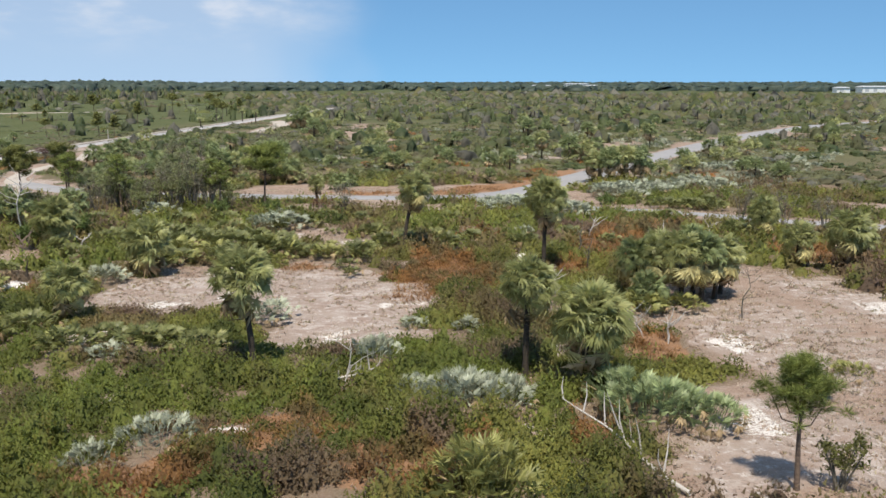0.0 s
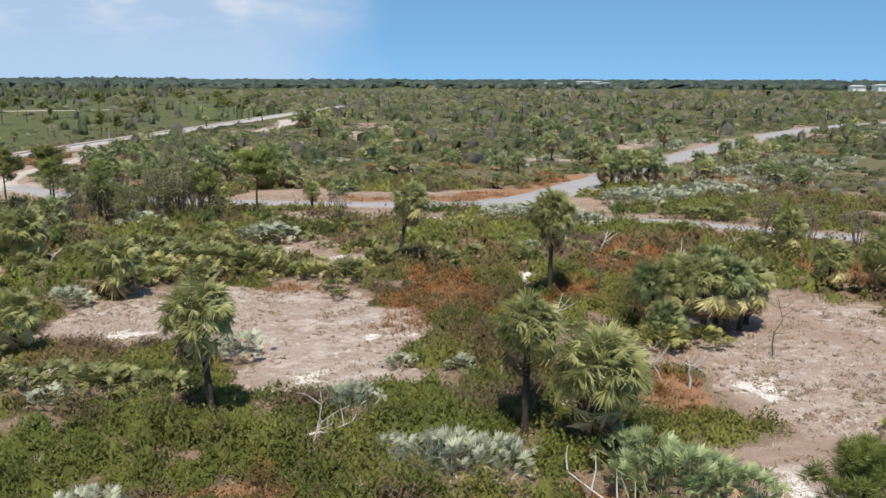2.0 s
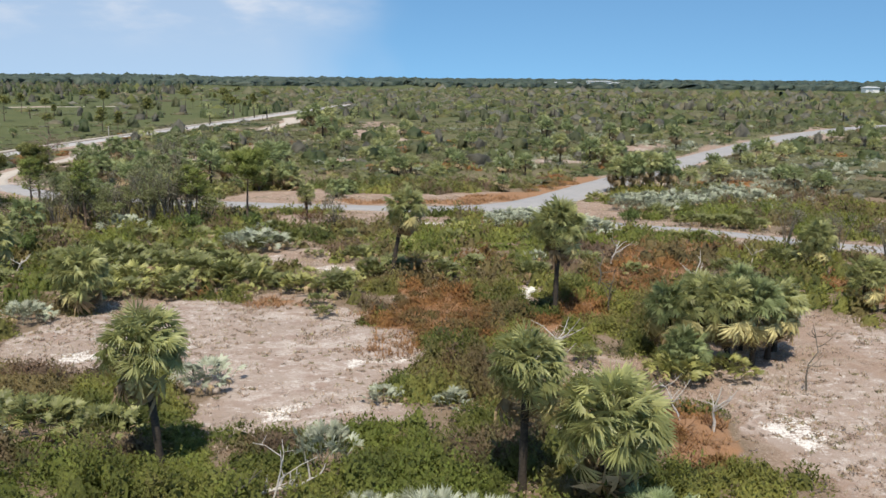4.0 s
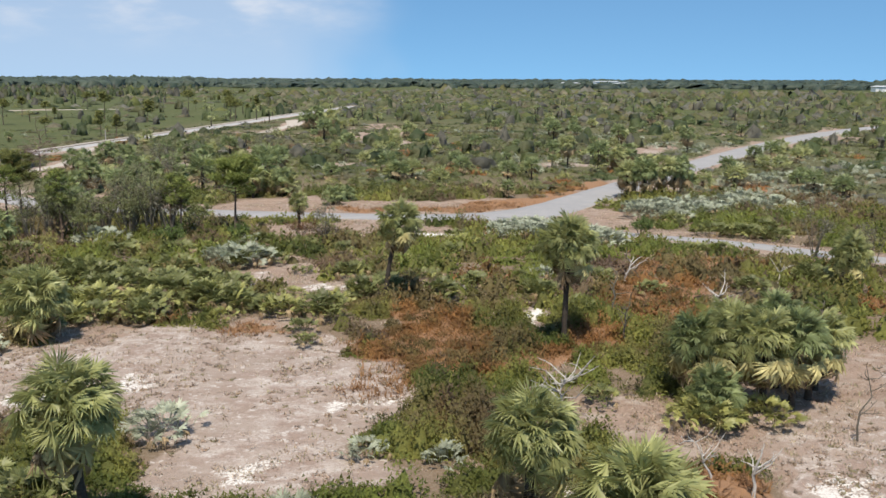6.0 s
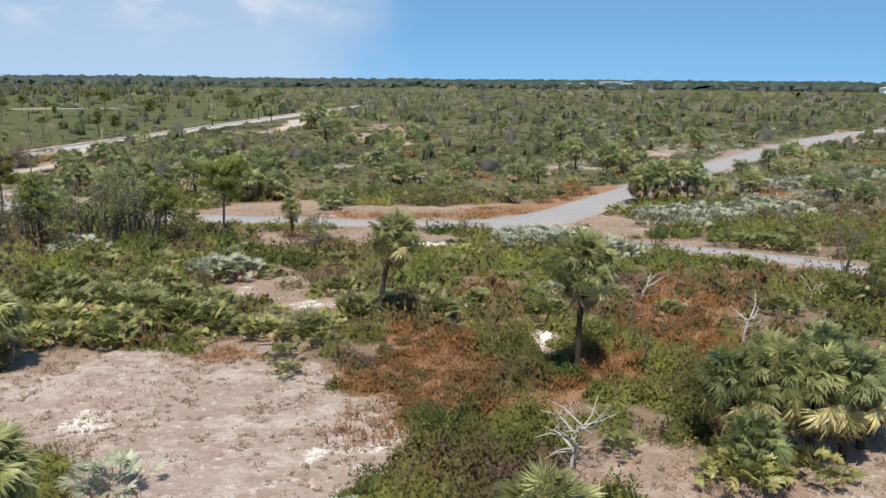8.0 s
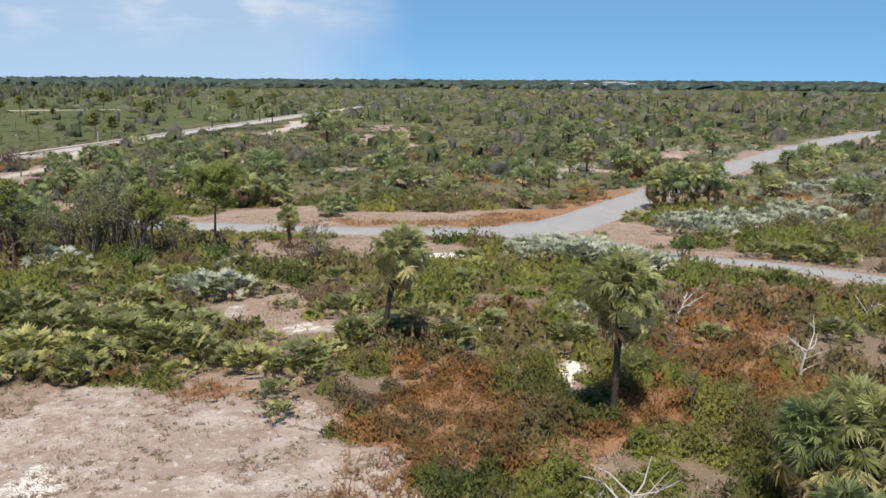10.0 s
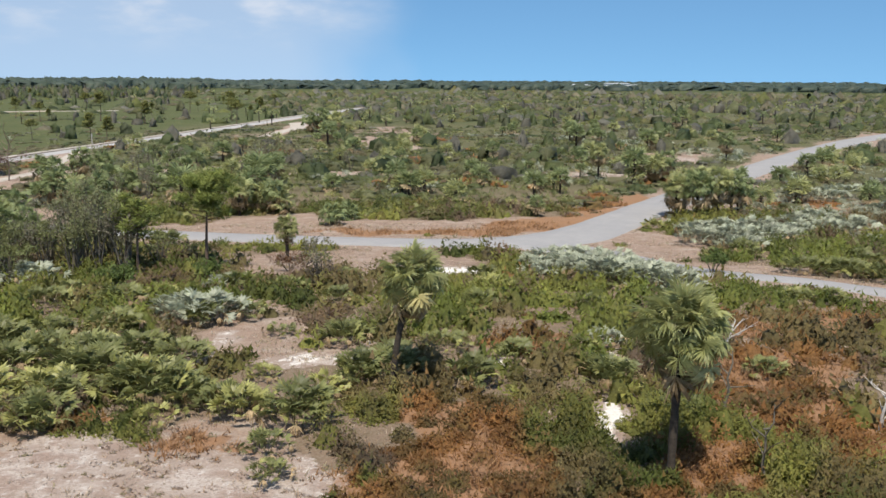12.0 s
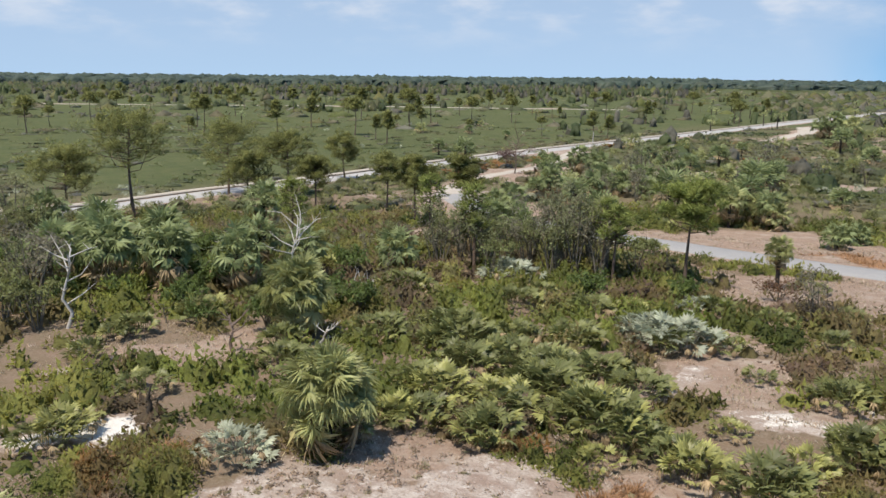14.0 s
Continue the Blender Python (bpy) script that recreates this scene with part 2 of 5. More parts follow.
M_PINEBARK = bark_material("pine_bark", (0.12, 0.085, 0.065), (0.21, 0.16, 0.125))
M_DEADWOOD = bark_material("bleached_wood", (0.44, 0.41, 0.37), (0.62, 0.585, 0.54), 9)
M_TWIG = bark_material("brown_twigs", (0.20, 0.145, 0.115), (0.29, 0.225, 0.185), 9)
M_STEM = bark_material("shrub_stems", (0.135, 0.120, 0.095), (0.225, 0.205, 0.165), 9)
M_WHITE = plain_material("white_painted_wall", (0.78, 0.78, 0.76), (0.72, 0.72, 0.70))
M_GREY = plain_material("grey_metal_roof", (0.45, 0.47, 0.49), (0.38, 0.40, 0.42))

# ---------------------------------------------------------------- plan of the land
RNG = np.random.default_rng(11)


def smooth(a, b, v):
    k = np.clip((np.asarray(v) - a) / (b - a), 0, 1)
    return k * k * (3 - 2 * k)


class Lattice:
    """Smooth value noise over the plan, for whole arrays of places."""

    def __init__(self, seed):
        self.g = np.random.default_rng(seed).random((256, 256))

    def one(self, x, y):
        xi, yi = np.floor(x).astype(int), np.floor(y).astype(int)
        u, v = x - xi, y - yi
        u, v = u * u * (3 - 2 * u), v * v * (3 - 2 * v)
        g = lambda i, j: self.g[i % 256, j % 256]
        top = g(xi, yi) * (1 - u) + g(xi + 1, yi) * u
        low = g(xi, yi + 1) * (1 - u) + g(xi + 1, yi + 1) * u
        return top * (1 - v) + low * v

    def __call__(self, x, y, size, octaves=3):
        total, amp, s = 0.0, 0.0, 1.0
        for n in range(octaves):
            total = total + s * self.one(x / size * 2**n + 17.3 * n, y / size * 2**n + 5.1 * n)
            amp += s
            s *= 0.5
        return total / amp


NA, NB, NC, ND = Lattice(1), Lattice(2), Lattice(3), Lattice(4)


def spline(points, step=1.5):
    """Points along a smooth line, each row x, y, width."""
    p = np.array(points, float)
    p = np.vstack([2 * p[0] - p[1], p, 2 * p[-1] - p[-2]])
    out = []
    for i in range(1, len(p) - 2):
        n = max(2, int(np.hypot(*(p[i + 1] - p[i])[:2]) / step))
        for k in range(n):
            t = k / n
            out.append(0.5 * (2 * p[i] + (p[i + 1] - p[i - 1]) * t + (2 * p[i - 1] - 5 * p[i] + 4 * p[i + 1] - p[i + 2]) * t * t
                              + (3 * p[i] - p[i - 1] - 3 * p[i + 1] + p[i + 2]) * t**3))
    out.append(p[-2])
    return np.array(out)


ROAD_MAIN = spline([(-49.3, 120.4, 3.04), (-37.9, 109.2, 3.43), (-26.9, 103.1, 3.35), (-15.6, 100.3, 3.54), (-6.7, 98.7, 3.53), (1.0, 97.6, 3.97), (6.5, 97.6, 4.9), (11.2, 99.5, 5.9),
                    (15.4, 104.3, 5.3), (21.5, 114.1, 4.87), (32.0, 130.2, 5.09), (43.6, 148.5, 5.05), (59.7, 172.3, 5.56), (78.5, 198.9, 5.56), (101.8, 227.7, 5.56), (138.3, 262.0, 5.05), (210.3, 300.8, 5.05)])
ROAD_BRANCH = spline([(9.8, 96.5, 4.60), (13.0, 93.0, 4.20), (15.5, 88.1, 4.04), (18.8, 84.5, 2.72), (23.1, 81.9, 2.27), (26.1, 78.6, 2.45), (31.1, 73.6, 2.41), (40.0, 69.0, 2.60), (60, 64, 2.6)])
ROAD_HWY = spline([(-63, 45, 3.6), (-69.0, 78.8, 3.6), (-72.7, 102.2, 3.6), (-70.3, 123.4, 3.4), (-69.5, 147.0, 3.4), (-67.1, 177.6, 3.4), (-62.1, 215.3, 3.8), (-53.7, 276.2, 4.6), (-43.6, 347.6, 6.0), (-26.9, 431.3, 7)])
TRACK_W = spline([(-47.4, 116.6, 3.2), (-52.5, 126.6, 2.6), (-55.1, 139.8, 2.2), (-54.8, 157.4, 2.2), (-58.5, 172.9, 2.0), (-62.7, 189.4, 1.8)])
TRACK_N = spline([(-36.0, 229.5, 3.64), (-35.6, 247.5, 3.64), (-34.4, 267.3, 4.53), (-39.1, 295.2, 4.58)])
TRACK_FAR = spline([(-389.3, 259.0, 4.13), (-318.5, 302.6, 4.13), (-246.6, 350.9, 4.72), (-185.3, 375.7, 4.72), (-129.9, 400.5, 4.13)], 6)
ROADS = [ROAD_MAIN, ROAD_BRANCH, ROAD_HWY, TRACK_W, TRACK_N, TRACK_FAR]


def road_gap(x, y):
    """Distance from each place to the nearest road's edge (negative on it)."""
    best = np.full(np.shape(x), 1e9)
    for r in ROADS:
        for k in range(0, len(r), 256):
            s = r[k:k + 256]
            for i in range(0, len(x), 20000):
                d = np.hypot(x[i:i + 20000, None] - s[None, :, 0], y[i:i + 20000, None] - s[None, :, 1]) - s[None, :, 2] / 2
                best[i:i + 20000] = np.minimum(best[i:i + 20000], d.min(1))
    return best


# patches of the ground: x, y, half width, half depth
SAND = [(-7.1, 52.1, 3.9, 4.9), (-1.7, 48.7, 2.6, 4.4), (-3.3, 43.9, 1.6, 1.5), (-4.6, 56.0, 3.3, 2.1), (-13.0, 53.6, 3.2, 2.7), (-9.0, 56.5, 3.0, 2.2), (-12.8, 50.2, 4.0, 3.0),
        (-2.1, 50.2, 3.4, 4.6), (-48.7, 119.7, 3.74, 5.85), (-2.6, 43.0, 4.2, 2.3), (-4.5, 46.4, 3.4, 2.4)]
WHITE = [(7.4, 60.0, 0.45, 2.3), (-1.3, 68.8, 0.4, 0.5), (-22.2, 53.4, 1.5, 1.2), (-23.4, 51.2, 0.7, 0.8), (3.6, 31.6, 0.5, 0.9), (-6.1, 32.5, 0.9, 0.5), (-10.5, 36.3, 0.3, 0.7),
         (-13.4, 33.6, 0.7, 0.4), (6.1, 40.5, 0.4, 1.2), (2.8, 86.0, 2.2, 1.4), (-8.4, 192, 2.2, 7), (4.2, 66.0, 0.5, 0.4), (9.0, 66.8, 0.4, 0.8)]
PALE = [(-9.3, 50.9, 1.4, 1.6), (-0.3, 48.4, 1.0, 0.7), (-3.7, 43.5, 1.2, 1.2), (-2.8, 65.8, 1.6, 0.8), (-27.5, 57.0, 0.9, 0.8), (-3.6, 65.6, 2.4, 1.0), (14.2, 41.3, 1.3, 1.8),
        (23.2, 46.6, 1.6, 2.7), (11.4, 31.9, 1.2, 2.0), (-14.8, 43.3, 1.1, 1.4), (-12.5, 49.0, 1.6, 0.8), (-7.5, 68, 0.6, 2.0)]
THIN = [(16.7, 41.3, 3.9, 7.8), (13.2, 30.4, 4.6, 3.6), (23.3, 47.8, 3.8, 6.3), (9.8, 28.6, 1.8, 2.4)]
DRY = [(-3.9, 89.6, 9.11, 4.50), (-11.8, 107.4, 6.31, 5.43), (-1.5, 105.1, 11.30, 4.65), (10.2, 107.2, 6.20, 3.99), (19.1, 96.8, 3.74, 5.72), (22.5, 85.8, 3.79, 2.32), (40.4, 154.6, 5.76, 19.93), (-7.5, 71.8, 1.70, 5.01),
       (-8.3, 234.3, 7.97, 37.65), (-39.2, 110.5, 8.60, 7.45), (-7.9, 85.7, 2.31, 2.63), (-7.8, 68.1, 1.50, 2.50), (-13.3, 57.6, 2.6, 1.4), (-25.6, 63.1, 2.2, 1.7), (44.1, 82.8, 3.53, 9.34),
       (-5.3, 56.9, 2.1, 4.0), (-51.5, 142.0, 6.81, 8.10), (-5.8, 69.5, 2.0, 3.4), (-2.4, 66.2, 2.6, 1.2), (6.4, 52.2, 0.7, 1.2), (-26.6, 60.4, 2.0, 1.3), (-24.4, 63.6, 1.8, 1.0), (-34, 97, 5, 4), (-24.6, 102.8, 10.01, 3.89), (18.5, 44, 6.5, 12), (15, 31, 7, 5.5), (8.3, 47.2, 2.0, 2.2), (8.6, 28.2, 1.5, 1.6), (9.6, 45.0, 2.4, 2.0), (12.5, 44.6, 2.8, 1.6)]
RUST = [(2.1, 54.5, 3.1, 4.0), (-0.1, 50.9, 1.3, 2.4), (-10.2, 59.5, 1.1, 1.3), (1.3, 60.9, 1.3, 1.7), (14.2, 62.6, 3.3, 2.9), (5.9, 68.9, 1.40, 2.20), (0.4, 56.0, 2.4, 1.3), (-5.6, 57.8, 1.1, 1.2),
        (6.6, 82.3, 0.83, 1.24), (-4.8, 32.0, 2.8, 2.5), (-0.7, 29.2, 2.2, 1.6), (5.6, 31.3, 0.9, 1.8), (10.4, 40.6, 1.5, 2.5), (-8.0, 28.6, 2.4, 1.4), (3.2, 56.9, 2.0, 5.3),
        (14.3, 108.5, 4.76, 3.4), (10.9, 106.4, 5.0, 3.4), (4.0, 103.0, 6.0, 1.8), (-4.0, 103.2, 5.0, 1.4), (18.4, 114.0, 2.6, 4.6), (23.5, 122.5, 2.2, 6.0), (33, 141, 2.4, 9.0), (13.1, 61.3, 2.3, 4.0), (41.4, 119.7, 2.88, 4.65), (-19.3, 52.2, 1.2, 1.6), (28, 60, 4, 3), (15.6, 65.7, 2.6, 2.4), (20.9, 71.0, 2.6, 2.2), (9.9, 55.6, 1.6, 1.6), (14.8, 57.2, 2.6, 2.2), (16.2, 70.9, 1.8, 1.6), (6.6, 53.4, 1.8, 1.5)]


LUSH = [(-8, 36, 7, 5), (-12, 29, 7, 5), (1, 40, 4, 2.4), (4, 71, 7, 7), (16, 76, 9, 5), (-15, 74, 8, 7), (-21, 60, 6, 5), (8, 52, 2, 2), (3, 35, 3, 3), (-18, 38, 5, 4), (30, 88, 9, 9), (-38, 67, 10, 7)]


def patch(blobs, x, y, ragged=1.0):
    """Membership of places in a set of round patches with ragged edges: 1 well inside, 0 well outside."""
    wx = x + ragged * (3.2 * (NA(x, y, 3.4, 4) - 0.5) + 1.2 * (NC(x, y, 0.9, 2) - 0.5))
    wy = y + ragged * (4.2 * (NB(x, y, 3.4, 4) - 0.5) + 1.4 * (ND(x, y, 0.9, 2) - 0.5))
    best = np.zeros(np.shape(x))
    for cx, cy, rx, ry in blobs:
        d = np.hypot((wx - cx) / rx, (wy - cy) / ry)
        best = np.maximum(best, 1 - smooth(0.70, 1.25, d))
    return best


def relief(x, y, gap=None):
    """Height of the ground: low swells, level under the roads."""
    z = 0.5 * (NC(x, y, 16.0, 3) - 0.5) + 0.12 * (ND(x, y, 2.5, 2) - 0.5)
    gap = road_gap(x, y) if gap is None else gap
    far = 1 - smooth(130, 260, np.hypot(x, y - 40))
    return z * smooth(0.6, 5.0, gap) * far + fall(x, y)


def fall(x, y):
    """The land sinks gently towards the roads and the western flat."""
    return -1.2 * smooth(70, 102, y) - 0.8 * smooth(-18, -58, x) * smooth(60, 90, y)


def height_at(x, y):
    return float(relief(np.array([float(x)]), np.array([float(y)]))[0])


def meadow_at(x, y):
    """The open green flat beyond the western road, and the far country."""
    west = smooth(-71, -84, x - (y - 76) * 0.06) * smooth(60, 110, y)
    far = smooth(170, 320, y)
    return np.maximum(west, far)


# ---------------------------------------------------------------- mesh helpers


def mesh_arrays(name, verts, faces, mat, tint=None, flat=True, normals=None):
    """A mesh from arrays: verts (n, 3), faces (m, 3 or 4)."""
    verts, faces = np.asarray(verts, np.float32), np.asarray(faces, np.int32)
    me = bpy.data.meshes.new(name)
    k = faces.shape[1]
    me.vertices.add(len(verts))
    me.vertices.foreach_set("co", verts.ravel())
    me.loops.add(faces.size)
    me.loops.foreach_set("vertex_index", faces.ravel())
    me.polygons.add(len(faces))
    me.polygons.foreach_set("loop_start", np.arange(0, faces.size, k, dtype=np.int32))
    me.polygons.foreach_set("use_smooth", np.full(len(faces), not flat))
    if tint is not None:
        at = me.attributes.new("tint", "FLOAT_COLOR", "POINT")
        at.data.foreach_set("color", np.c_[tint, np.ones(len(tint))].astype(np.float32).ravel())
    if normals is not None:
        at = me.attributes.new("custom_normal", "FLOAT_VECTOR", "POINT")
        at.data.foreach_set("vector", np.asarray(normals, np.float32).ravel())
    me.update(calc_edges=True)
    me.materials.append(mat)
    return me


def part(name, me, parent, label="", m=None):
    ob = new(name, me)
    ob.parent = parent
    if m is not None:
        ob.matrix_local = m
    if label:
        ob["label"] = label
    return ob


def thing(name, x, y, label, category, group="", z=None, turn=0.0, scale=1.0):
    ob = new(name)
    ob.matrix_basis = Matrix.LocRotScale((x, y, height_at(x, y) if z is None else z), Euler((0, 0, turn)), (scale,) * 3)
    return tagged(ob, label, category, group)


def tube(points, radii, sides=6):
    """Vertices and quads of a tapered tube along a line of points."""
    pts = [Vector(p) for p in points]
    verts, faces = [], []
    for i, p in enumerate(pts):
        d = (pts[min(i + 1, len(pts) - 1)] - pts[max(i - 1, 0)]).normalized()
        u = d.cross(Vector((0.3, 0.9, 0.31))).normalized()
        v = d.cross(u)
        for k in range(sides):
            q = 2 * math.pi * k / sides
            verts.append(p + radii[i] * (math.cos(q) * u + math.sin(q) * v))
        if i:
            b = len(verts) - 2 * sides
            for k in range(sides):
                n = (k + 1) % sides
                faces.append((b + k, b + n, b + sides + n, b + sides + k))
    return [tuple(v) for v in verts], faces


def joined(pieces):
    """One set of vertices and faces from several."""
    verts, faces = [], []
    for v, f in pieces:
        b = len(verts)
        verts += v
        faces += [tuple(i + b for i in q) for q in f]
    return verts, faces


def faced(tri, soft):
    """Triangles (n, 3, 3) turned so that they look along their soft normals, as one list of vertices."""
    g = np.cross(tri[:, 1] - tri[:, 0], tri[:, 2] - tri[:, 0])
    back = (g * soft).sum(1) < 0
    tri = tri.copy()
    tri[back] = tri[back][:, ::-1]
    return tri.reshape(-1, 3)


def dome(rings, around, low=False):
    """A unit half dome, or a low mound with sloping sides: vertices and triangles."""
    v, f = [], []
    for i in range(rings):
        e = math.radians(84) * i / rings
        for k in range(around):
            q = 2 * math.pi * (k + 0.5 * (i % 2)) / around
            w, z = (1 - i / rings, 1 - (1 - i / rings) ** 2) if low else (math.cos(e), math.sin(e))
            v.append((math.cos(q) * w, math.sin(q) * w, z))
    v.append((0, 0, 1))
    for i in range(rings - 1):
        for k in range(around):
            a, b = i * around + k, i * around + (k + 1) % around
            f += [(a, b, b + around), (a, b + around, a + around)]
    top = (rings - 1) * around
    f += [(top + k, top + (k + 1) % around, len(v) - 1) for k in range(around)]
    return np.array(v), np.array(f)


def bushes(name, x, y, z, radius, high, tints, count, leaf, rng, rings=2, around=6, slim=0.6, mat=None, fill=0.66, lobes=1, field=None):
    """One mesh of many low bushes: a lumpy mound each, under leaves that gather in rounded sprays. One array entry a bush; count and leaf: leaves each
    and their length. field: gives the leaves' colour by their place, so that drifts of colour run on from bush to bush."""
    n = len(x)
    low = lobes > 1
    dv, df = dome(rings, around, low)
    k = len(dv)
    turn = rng.uniform(0, 6.28, n)
    c, s_ = np.cos(turn)[:, None], np.sin(turn)[:, None]
    lump = fill * (1 + 0.16 * rng.normal(size=(n, k)))
    ux, uy = dv[None, :, 0] * c - dv[None, :, 1] * s_, dv[None, :, 0] * s_ + dv[None, :, 1] * c
    mv = np.stack([x[:, None] + radius[:, None] * lump * ux, y[:, None] + radius[:, None] * lump * uy, z[:, None] + high[:, None] * lump * dv[None, :, 2]], -1).reshape(-1, 3)
    mf = (df[None] + (np.arange(n) * k)[:, None, None]).reshape(-1, 3)
    mn = np.stack([ux, uy, np.broadcast_to(dv[None, :, 2], (n, k)) + (0.65 if low else 0.15)], -1).reshape(-1, 3) + 0.4 * rng.normal(size=(n * k, 3))
    # leaves, in sprays over the mound
    idx = np.repeat(np.arange(n), count)
    m = len(idx)
    lob = rng.integers(0, lobes, m)
    spray = rng.normal(size=(n, lobes, 3))
    spray[..., 2] = np.abs(spray[..., 2])
    spray /= np.linalg.norm(spray, axis=2, keepdims=True)
    d = rng.normal(size=(m, 3)) + (1.5 * spray[idx, lob] if lobes > 1 else 0)
    d[:, 2] = np.abs(d[:, 2]) * 0.9 + 0.02
    d /= np.linalg.norm(d, axis=1, keepdims=True)
    reach = rng.uniform(0.82, 1.12, (n, lobes))[idx, lob]
    shell = reach * (fill + (1.06 - fill) * rng.random(m) ** 0.65)
    base = np.stack([x[idx] + radius[idx] * d[:, 0] * shell, y[idx] + radius[idx] * d[:, 1] * shell, z[idx] + high[idx] * d[:, 2] ** (2 if low else 1) * shell], 1)
    face = d + np.array([0, -0.12, 0.5]) + 0.4 * rng.normal(size=(m, 3))
    face /= np.linalg.norm(face, axis=1, keepdims=True)
    way = np.cross(face, rng.normal(size=(m, 3)))
    way /= np.linalg.norm(way, axis=1, keepdims=True) + 1e-9
    side = np.cross(face, way)
    way = 0.7 * way + 0.35 * d + np.array([0, 0, 0.3])
    size = (leaf * (0.55 + 0.9 * rng.random(m)))[:, None]
    sv = np.stack([base - way * size * 0.25 - side * size * slim * 0.5, base - way * size * 0.25 + side * size * slim * 0.5, base + way * size * 0.75], 1)
    mtint, stint = (tints, tints[idx]) if field is None else (field(x, y), field(base[:, 0], base[:, 1]))
    tone = (0.90 + 0.20 * rng.random((n, lobes)))[idx, lob][:, None]
    scol = stint * tone * (0.88 + 0.26 * rng.random((m, 1))) * (1 + 0.025 * rng.normal(size=(m, 3)))
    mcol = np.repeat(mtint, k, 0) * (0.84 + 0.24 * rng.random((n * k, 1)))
    sn = d + 0.45 * face + np.array([0, 0, 0.6 if low else 0.0])
    sv = faced(sv, sn)
    nor = np.concatenate([mn, np.repeat(sn, 3, 0)])
    nor /= np.linalg.norm(nor, axis=1, keepdims=True) + 1e-9
    v = np.concatenate([mv, sv])
    f = np.concatenate([mf, np.arange(3 * m).reshape(-1, 3) + len(mv)])
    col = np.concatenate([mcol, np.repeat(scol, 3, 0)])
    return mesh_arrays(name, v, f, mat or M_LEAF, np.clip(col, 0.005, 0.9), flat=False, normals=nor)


# ---------------------------------------------------------------- ground sheet and roads
def graded(lo, hi, step, reach, grow=1.13):
    a = list(np.arange(lo, hi + step / 2, step))
    s, p = step, hi
    while p < reach:
        s *= grow
        p += s
        a.append(p)
    s, p = step, lo
    while p > -reach:
        s *= grow
        p -= s
        a.insert(0, p)
    return np.array(a)


def build_ground():
    gx, gy = graded(-42, 34, 0.6, 4800), graded(23, 100, 0.6, 4800)
    X, Y = np.meshgrid(gx, gy, indexing="ij")
    x, y = X.ravel(), Y.ravel()
    gap = road_gap(x, y)
    z = relief(x, y, gap)
    i, j = np.meshgrid(np.arange(len(gx) - 1), np.arange(len(gy) - 1), indexing="ij")
    a = (i * len(gy) + j).ravel()
    faces = np.stack([a, a + len(gy), a + len(gy) + 1, a + 1], 1)
    me = mesh_arrays("ground", np.stack([x, y, z], 1), faces, M_GROUND, flat=False)
    near = 1 - smooth(0.4, 3.0, gap + 1.2 * (NA(x, y, 3.0) - 0.5))
    dry = np.maximum(patch(DRY, x, y), 0.9 * near)
    far_spots = smooth(0.58, 0.68, NB(x, y, 15, 3)) * smooth(95, 130, y) * (1 - smooth(300, 600, y)) * (1 - 0.8 * meadow_at(x, y))
    sand = np.maximum(patch(SAND, x, y), np.maximum(1.9 * patch(WHITE, x, y, 0.35), 1.5 * patch(PALE, x, y)))
    sand = np.maximum(sand, 0.6 * patch(THIN, x, y))
    cover = np.stack([np.maximum(sand, 0.75 * far_spots * smooth(0.5, 0.62, NC(x, y, 9))), np.maximum(dry, 0.9 * far_spots), patch(RUST, x, y), np.maximum(meadow_at(x, y), 0.75 * smooth(104, 150, y))], 1)
    at = me.attributes.new("cover", "FLOAT_COLOR", "POINT")
    at.data.foreach_set("color", cover.astype(np.float32).ravel())
    return tagged(new("ground", me), "sandy scrubland ground with pale bare patches and leaf litter", "ground", kind="structure")


def strip(name, line, mat, lift, label, category="road"):
    """A road surface along a line, slightly crowned, with ragged edges and a skirt into the ground."""
    p, w = line[:, :2], line[:, 2]
    d = np.gradient(p, axis=0)
    d /= np.linalg.norm(d, axis=1, keepdims=True)
    s = np.stack([d[:, 1], -d[:, 0]], 1)
    rag = 0.22 * (NA(p[:, 0] * 3, p[:, 1] * 3, 2.0) - 0.5), 0.22 * (NB(p[:, 0] * 3, p[:, 1] * 3, 2.0) - 0.5)
    cols = []
    for u, zz in ((-1.06, -0.12), (-1.0, 0.0), (-0.5, 0.03), (0, 0.045), (0.5, 0.03), (1.0, 0.0), (1.06, -0.12)):
        off = u * w / 2 + (rag[0] if u < -0.9 else rag[1] if u > 0.9 else 0)
        q = p + s * np.reshape(off, (-1, 1))
        cols.append(np.c_[q, fall(q[:, 0], q[:, 1]) + lift + zz])
    v = np.stack(cols, 1)
    n, k = v.shape[:2]
    i, j = np.meshgrid(np.arange(n - 1), np.arange(k - 1), indexing="ij")
    a = (i * k + j).ravel()
    faces = np.stack([a, a + 1, a + k + 1, a + k], 1)
    return tagged(new(name, mesh_arrays(name, v.reshape(-1, 3), faces, mat, flat=False)), label, category, kind="structure")


